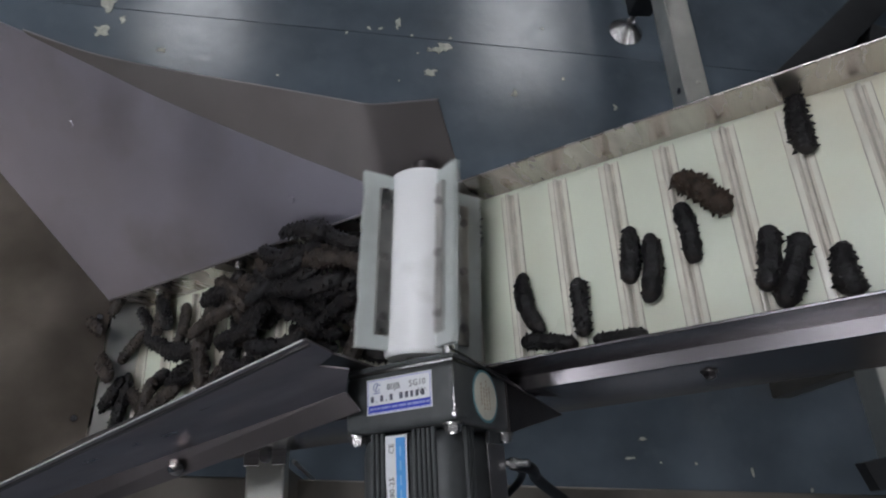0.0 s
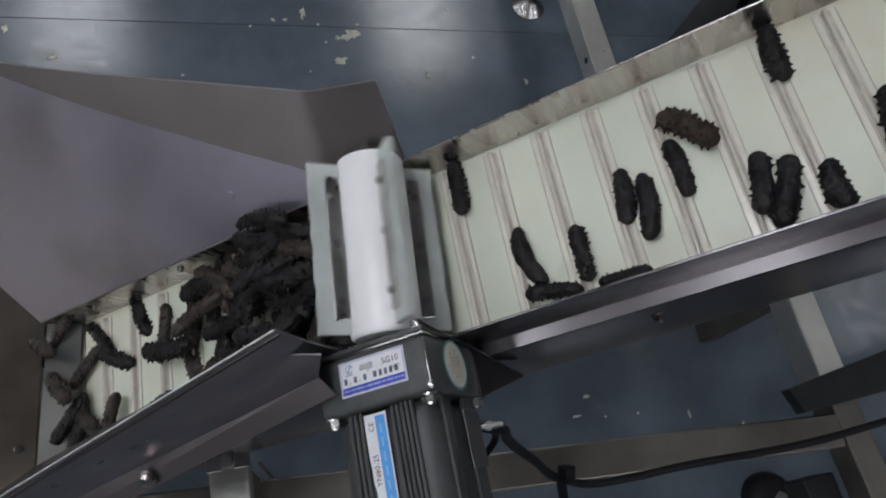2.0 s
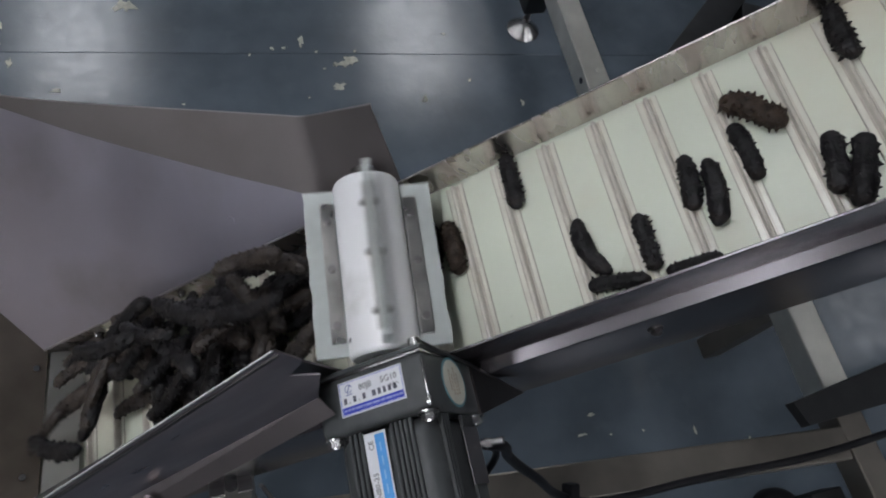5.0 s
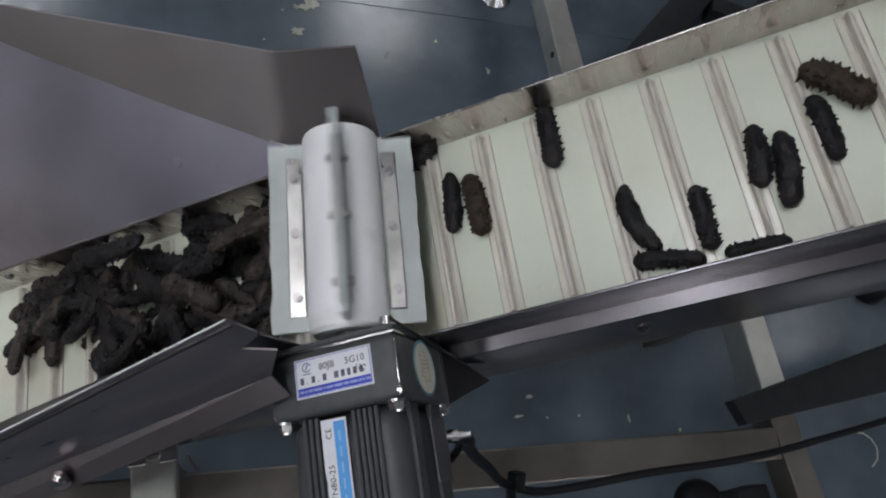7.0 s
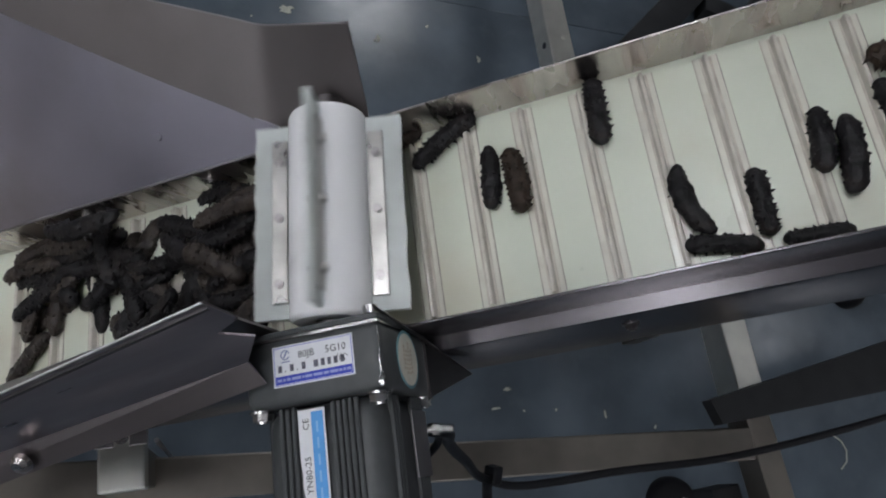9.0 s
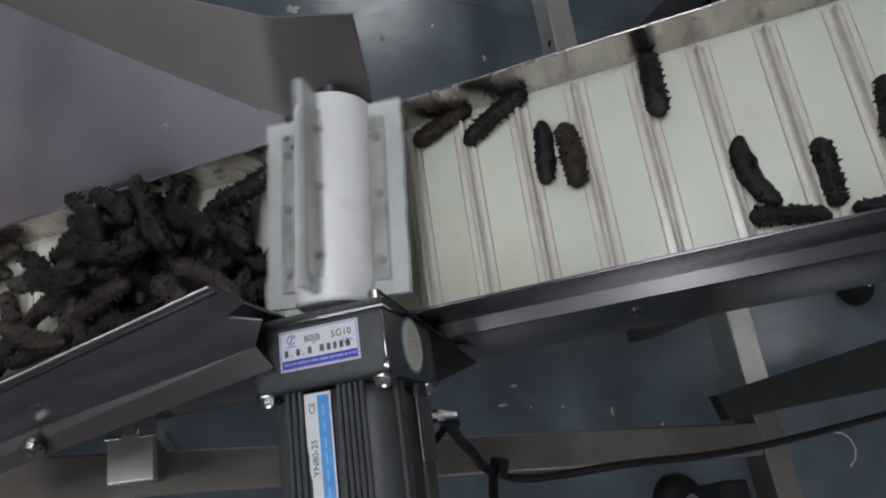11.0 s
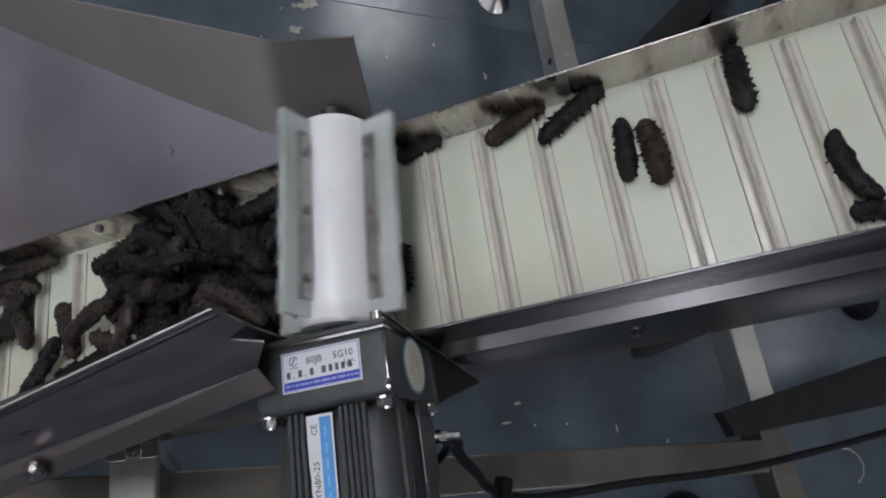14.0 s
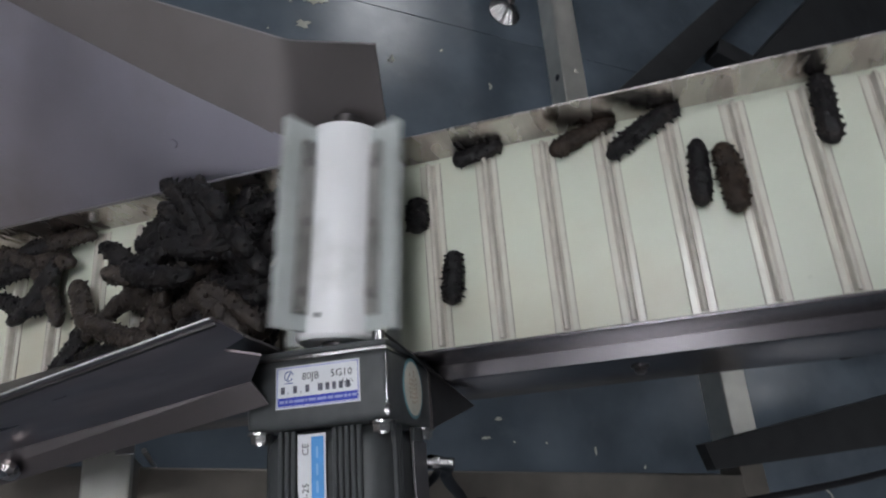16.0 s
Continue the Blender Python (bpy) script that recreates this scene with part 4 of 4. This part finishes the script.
def build_riders():
    for i, (xa, ya, xb, yb, r, bend, brown, sp) in enumerate(UPPER_BELT + LOWER_BELT):
        d = Vector((xb - xa, yb - ya, 0))
        meshes = cucumber_mesh(d.length * 1.02, r, bend, 10 + i, SKIN_BROWN if brown else SKIN_BLACK, sp)
        ob = cucumber(meshes, LABEL_W if brown else LABEL_B, "sea cucumbers on the belt")
        riders.append((ob, (xa + xb) / 2, (ya + yb) / 2, BELT_Z + r * 0.80, math.degrees(math.atan2(d.y, d.x))))


# resting places of the heap in its three states: (x, y, height over the belt, heading)
HEAP_FIRST = [
    (-0.372, 0.150, 0.045, -27), (-0.366, 0.160, 0.030, 52), (-0.345, 0.128, 0.016, 35), (-0.311, 0.130, 0.012, -30), (-0.364, 0.112, 0.032, -43), (-0.372, 0.080, 0.022, 40),
    (-0.358, 0.075, 0.014, 71), (-0.335, 0.073, 0.012, -42), (-0.240, 0.113, 0.022, -7), (-0.294, 0.159, 0.010, -101), (-0.259, 0.137, 0.010, -105), (-0.219, 0.134, 0.010, 76),
    (-0.200, 0.155, 0.018, 1), (-0.289, 0.082, 0.012, 41), (-0.240, 0.094, 0.012, 2), (-0.107, 0.164, 0.045, -18), (-0.104, 0.141, 0.040, 11), (-0.093, 0.153, 0.045, -6),
    (-0.087, 0.166, 0.055, -17), (-0.076, 0.103, 0.035, 22), (-0.076, 0.125, 0.040, 1), (-0.064, 0.160, 0.050, -33),
]
HEAP_SPREAD = [
    (-0.321, 0.081, 0.012, 44), (-0.31, 0.167, 0.012, 10), (-0.309, 0.148, 0.018, 3), (-0.299, 0.128, 0.012, 29), (-0.292, 0.114, 0.022, 19), (-0.287, 0.075, 0.009, -47),
    (-0.255, 0.122, 0.022, -71), (-0.248, 0.099, 0.009, 4), (-0.241, 0.167, 0.016, -7), (-0.239, 0.132, 0.016, -42), (-0.229, 0.121, 0.012, 32), (-0.213, 0.139, 0.022, -124),
    (-0.198, 0.098, 0.022, 44), (-0.193, 0.167, 0.012, 2), (-0.168, 0.12, 0.02, -54), (-0.164, 0.144, 0.012, -84), (-0.161, 0.137, 0.03, -37), (-0.123, 0.14, 0.018, -47),
    (-0.122, 0.103, 0.03, 14), (-0.108, 0.162, 0.028, -13), (-0.092, 0.125, 0.018, -47), (-0.087, 0.092, 0.03, 7),
]
HEAP_LAST = [
    (-0.29, 0.167, 0.009, 6), (-0.284, 0.127, 0.012, -59), (-0.269, 0.166, 0.012, 6), (-0.257, 0.082, 0.012, 53), (-0.25, 0.111, 0.01, -71), (-0.219, 0.083, 0.012, 14),
    (-0.208, 0.131, 0.018, -48), (-0.201, 0.106, 0.02, 22), (-0.178, 0.156, 0.018, 18), (-0.17, 0.103, 0.03, 77), (-0.142, 0.136, 0.036, 68), (-0.13, 0.095, 0.034, 13),
    (-0.127, 0.13, 0.025, 18), (-0.116, 0.154, 0.055, -40), (-0.106, 0.124, 0.03, -46), (-0.103, 0.155, 0.025, -45), (-0.085, 0.088, 0.03, -55), (-0.083, 0.128, 0.05, -39),
    (-0.079, 0.083, 0.02, -64), (-0.071, 0.115, 0.045, -33), (-0.07, 0.16, 0.02, 14), (-0.062, 0.11, 0.035, -51),
]


def build_pile():
    kinds = []
    rng = random.Random(21)
    for i in range(10):
        kinds.append(cucumber_mesh(rng.uniform(0.048, 0.068), rng.uniform(0.0074, 0.0094), rng.uniform(-0.35, 0.35), 100 + i, SKIN_DUSTY if i % 3 == 0 else SKIN_BLACK, rng.uniform(0.8, 1.7)))
    states = [list(z) for z in zip(HEAP_FIRST, HEAP_SPREAD, HEAP_LAST)]
    # more of them underneath, close to the roller
    for i in range(30):
        u = (i + rng.random()) / 30
        low = []
        for lo in (-0.20, -0.27, -0.185):
            h = 0.008 + 0.014 * (i % 2) * (u > 0.35)
            px, py = lo + (-0.062 - lo) * u, rng.uniform(0.06, 0.164)
            if lo == -0.27 and i % 3 == 0:
                px, py = rng.uniform(-0.105, -0.066), rng.uniform(0.115, 0.165)
            low.append((px, py + 0.05 if px < -0.22 and py < 0.114 else py, h, rng.uniform(-80, 80)))
        states.append(low)
    for i in range(24):
        u = (i + rng.random()) / 24
        first = (-0.335 + 0.18 * u, rng.choice((0.065, 0.08, 0.095, 0.15, 0.163))) if i % 3 == 0 else (-0.215 + 0.14 * u, rng.uniform(0.065, 0.164))
        states.append([(*first, 0.012 + 0.008 * (i % 2), rng.uniform(-80, 80)),
                       (-0.305 + 0.21 * u, rng.uniform(0.06 if u > 0.4 else 0.118, 0.164), 0.012 + 0.014 * (i % 2), rng.uniform(-80, 80)),
                       (-0.322 + 0.04 * u, rng.uniform(0.125, 0.166), 0.013 + 0.010 * (i % 2), rng.uniform(-50, 50)) if i % 4 == 0 else
                       (-0.212 + 0.14 * u, rng.uniform(0.065, 0.164), 0.018 + 0.018 * (i % 2), rng.uniform(-80, 80))])
    # the upper layer
    for i in range(14):
        u = (i + rng.random()) / 14
        states.append([(-0.135 + 0.070 * u, rng.uniform(0.07, 0.164), 0.026 + 0.020 * (i % 2), rng.uniform(-50, 50)),
                       (-0.285 + 0.215 * u, rng.uniform(0.085, 0.165) if u > 0.3 else rng.uniform(0.12, 0.165), 0.026 + 0.016 * (i % 2) * (u > 0.5), rng.uniform(-60, 60)),
                       (-0.165 + 0.095 * u, rng.uniform(0.075, 0.162), 0.030 + 0.020 * (i % 2), rng.uniform(-70, 70))])
    for i, st in enumerate(states):
        k = rng.randrange(10)
        ob = cucumber(kinds[k], ("dusty brown" if k % 3 == 0 else "black") + " dried sea cucumber heaped in the hopper", "sea cucumbers in the hopper")
        pile.append((ob, st, rng.random()))


# ---- build ----
build_room()
build_lamps()
build_conveyor()
BELT_OB = build_belt()
build_hopper()
ROLLER = build_roller()
build_motor()
build_mounting_plate()
build_stand()
build_feet()
build_far_frame()
build_rubber_feet()
CABLE = [(0.052, -0.014, 0.668), (0.066, -0.016, 0.655), (0.078, -0.02, 0.62), (0.125, -0.034, 0.52), (0.185, -0.056, 0.42), (0.215, -0.064, 0.405), (0.262, -0.0665, 0.40), (0.331, -0.066, 0.40), (0.48, -0.070, 0.40),
         (0.606, -0.064, 0.40), (0.72, -0.055, 0.40), (0.95, -0.03, 0.40), (1.5, 0.03, 0.35)]
tagged(curve_tube("power_cable", CABLE, 0.0042, BLACK), "black rubber motor cable", "cable")
tagged(curve_tube("branch_cable", [(0.176, -0.0535, 0.432), (0.182, -0.075, 0.408), (0.180, -0.12, 0.40), (0.172, -0.22, 0.39), (0.16, -0.42, 0.30), (0.15, -0.6, 0.02)], 0.0050, BLACK), "black rubber cable hanging from the tied joint", "cable")
tagged(curve_tube("loop_cable", [(0.054, -0.0145, 0.668), (0.062, -0.020, 0.650), (0.056, -0.030, 0.628), (0.044, -0.040, 0.606), (0.040, -0.060, 0.580), (0.042, -0.110, 0.545), (0.060, -0.200, 0.50), (0.090, -0.36, 0.36), (0.10, -0.55, 0.02)], 0.0026, BLACK), "thin black cable looped back under the motor", "cable")
tie = bmesh.new()
add_box(tie, -0.007, 0.007, -0.004, 0.014, -0.007, 0.007, bevel=0.002)
tagged(part("cable_tie", tie, BLACK, at=pose(0.186, -0.055, 0.420, 20, 30, 0)), "black tie wrapped round the joined cables", "cable tie")
build_riders()
build_pile()


# ---- what moves ----
def motions():
    # the belt and all that lies on it ride up at one speed
    walk(BELT_OB, [(t, MB @ pose(SPEED * t + slip, 0, 0)) for t, slip in SLIP])
    for ob, x, y, z, a in riders:
        walk(ob, [(t, MB @ pose(x + SPEED * t + slip, y, z, 0, 0, a)) for t, slip in SLIP])
    # the paddle roller turns against the belt
    d = AXIS_B - AXIS_A
    seat = MB @ Matrix.Translation(AXIS_A) @ pose(0, 0, 0, 0, 0, -math.degrees(math.atan2(d.x, d.y)))
    rows = []
    for i in range(161):
        t = i / 10
        rows.append((t, seat @ pose(0, 0, 0, 0, 61 + 624.7 * int(25 * t + 1e-6) / 25, 0)))
    walk(ROLLER, rows)
    # the heap rides up with the belt, is held at the roller, and twice is knocked back down
    rng = random.Random(77)
    spans = [(2.0, 0.0, 4.6), (7.0, 5.0, 10.4), (14.0, 10.8, 16.0)]
    for n, (ob, states, ph) in enumerate(pile):
        rows, prev = [], None
        tilt = [(rng.uniform(-9, 9), rng.uniform(-7, 7) * (st[2] > 0.016)) for st in states]
        for k, ((x, y, h, a), (ref, t0, t1)) in enumerate(zip(states, spans)):
            h = max(h, 0.0115)
            ride = SPEED * min(max((-0.064 - x) / 0.06, 0.04), 1.0) * (0.35 if x < -0.30 and k == 0 else 1.0)
            if prev is not None:
                while a - prev > 90:
                    a -= 180
                while a - prev < -90:
                    a += 180
            prev = a
            late = 0.3 * ph if k else 0.0
            early = 0.22 * (1 - ph) if k < 2 and n not in FLUNG else 0.0
            for t in (t0 + late, t1 - early):
                rows.append((t, MB @ pose(x + ride * (t - ref), y, BELT_Z + h, tilt[k][0], tilt[k][1], a)))
                if n in FLUNG and t == t0 + late and k == FLUNG[n][0]:
                    # thrown up over the back sheet by a paddle, landing lower down
                    _, ta, fx, fy, fz, fa, dx, fall = FLUNG[n]
                    while fa - a > 90:
                        fa -= 180
                    while fa - a < -90:
                        fa += 180
                    rows.append((ta - 0.22, MB @ pose(x + ride * (ta - 0.22 - ref), y, BELT_Z + h, *tilt[k], a)))
                    rows.append((ta, MB @ pose(fx, fy, fz, 35, -16, fa)))
                    rows.append((ta + fall, MB @ pose(fx - 0.6 * dx, fy - 0.008, fz - 0.008, 20, -10, fa)))
                    rows.append((ta + 1.8 * fall, MB @ pose(fx - dx, fy - 0.044, BELT_Z + 0.042, *tilt[k], fa)))
                    x, y, h, ride = fx - dx, fy - 0.044, 0.042, 0.0
                    prev = a = fa
            if k < 2:
                nx, ny, nh, na = states[k + 1]
                hop = 0.022 + 0.03 * ph * (h > 0.02)
                mid = ((t1 - early) + (spans[k + 1][1] + 0.3 * ph)) / 2
                rows.append((mid, MB @ pose((x + nx) / 2, (y + ny) / 2, BELT_Z + max(h, nh) + hop, 10 - 20 * ph, 20 * ph - 10, (a + na) / 2 if abs(a - na) < 90 else a)))
        walk(ob, rows)


motions()
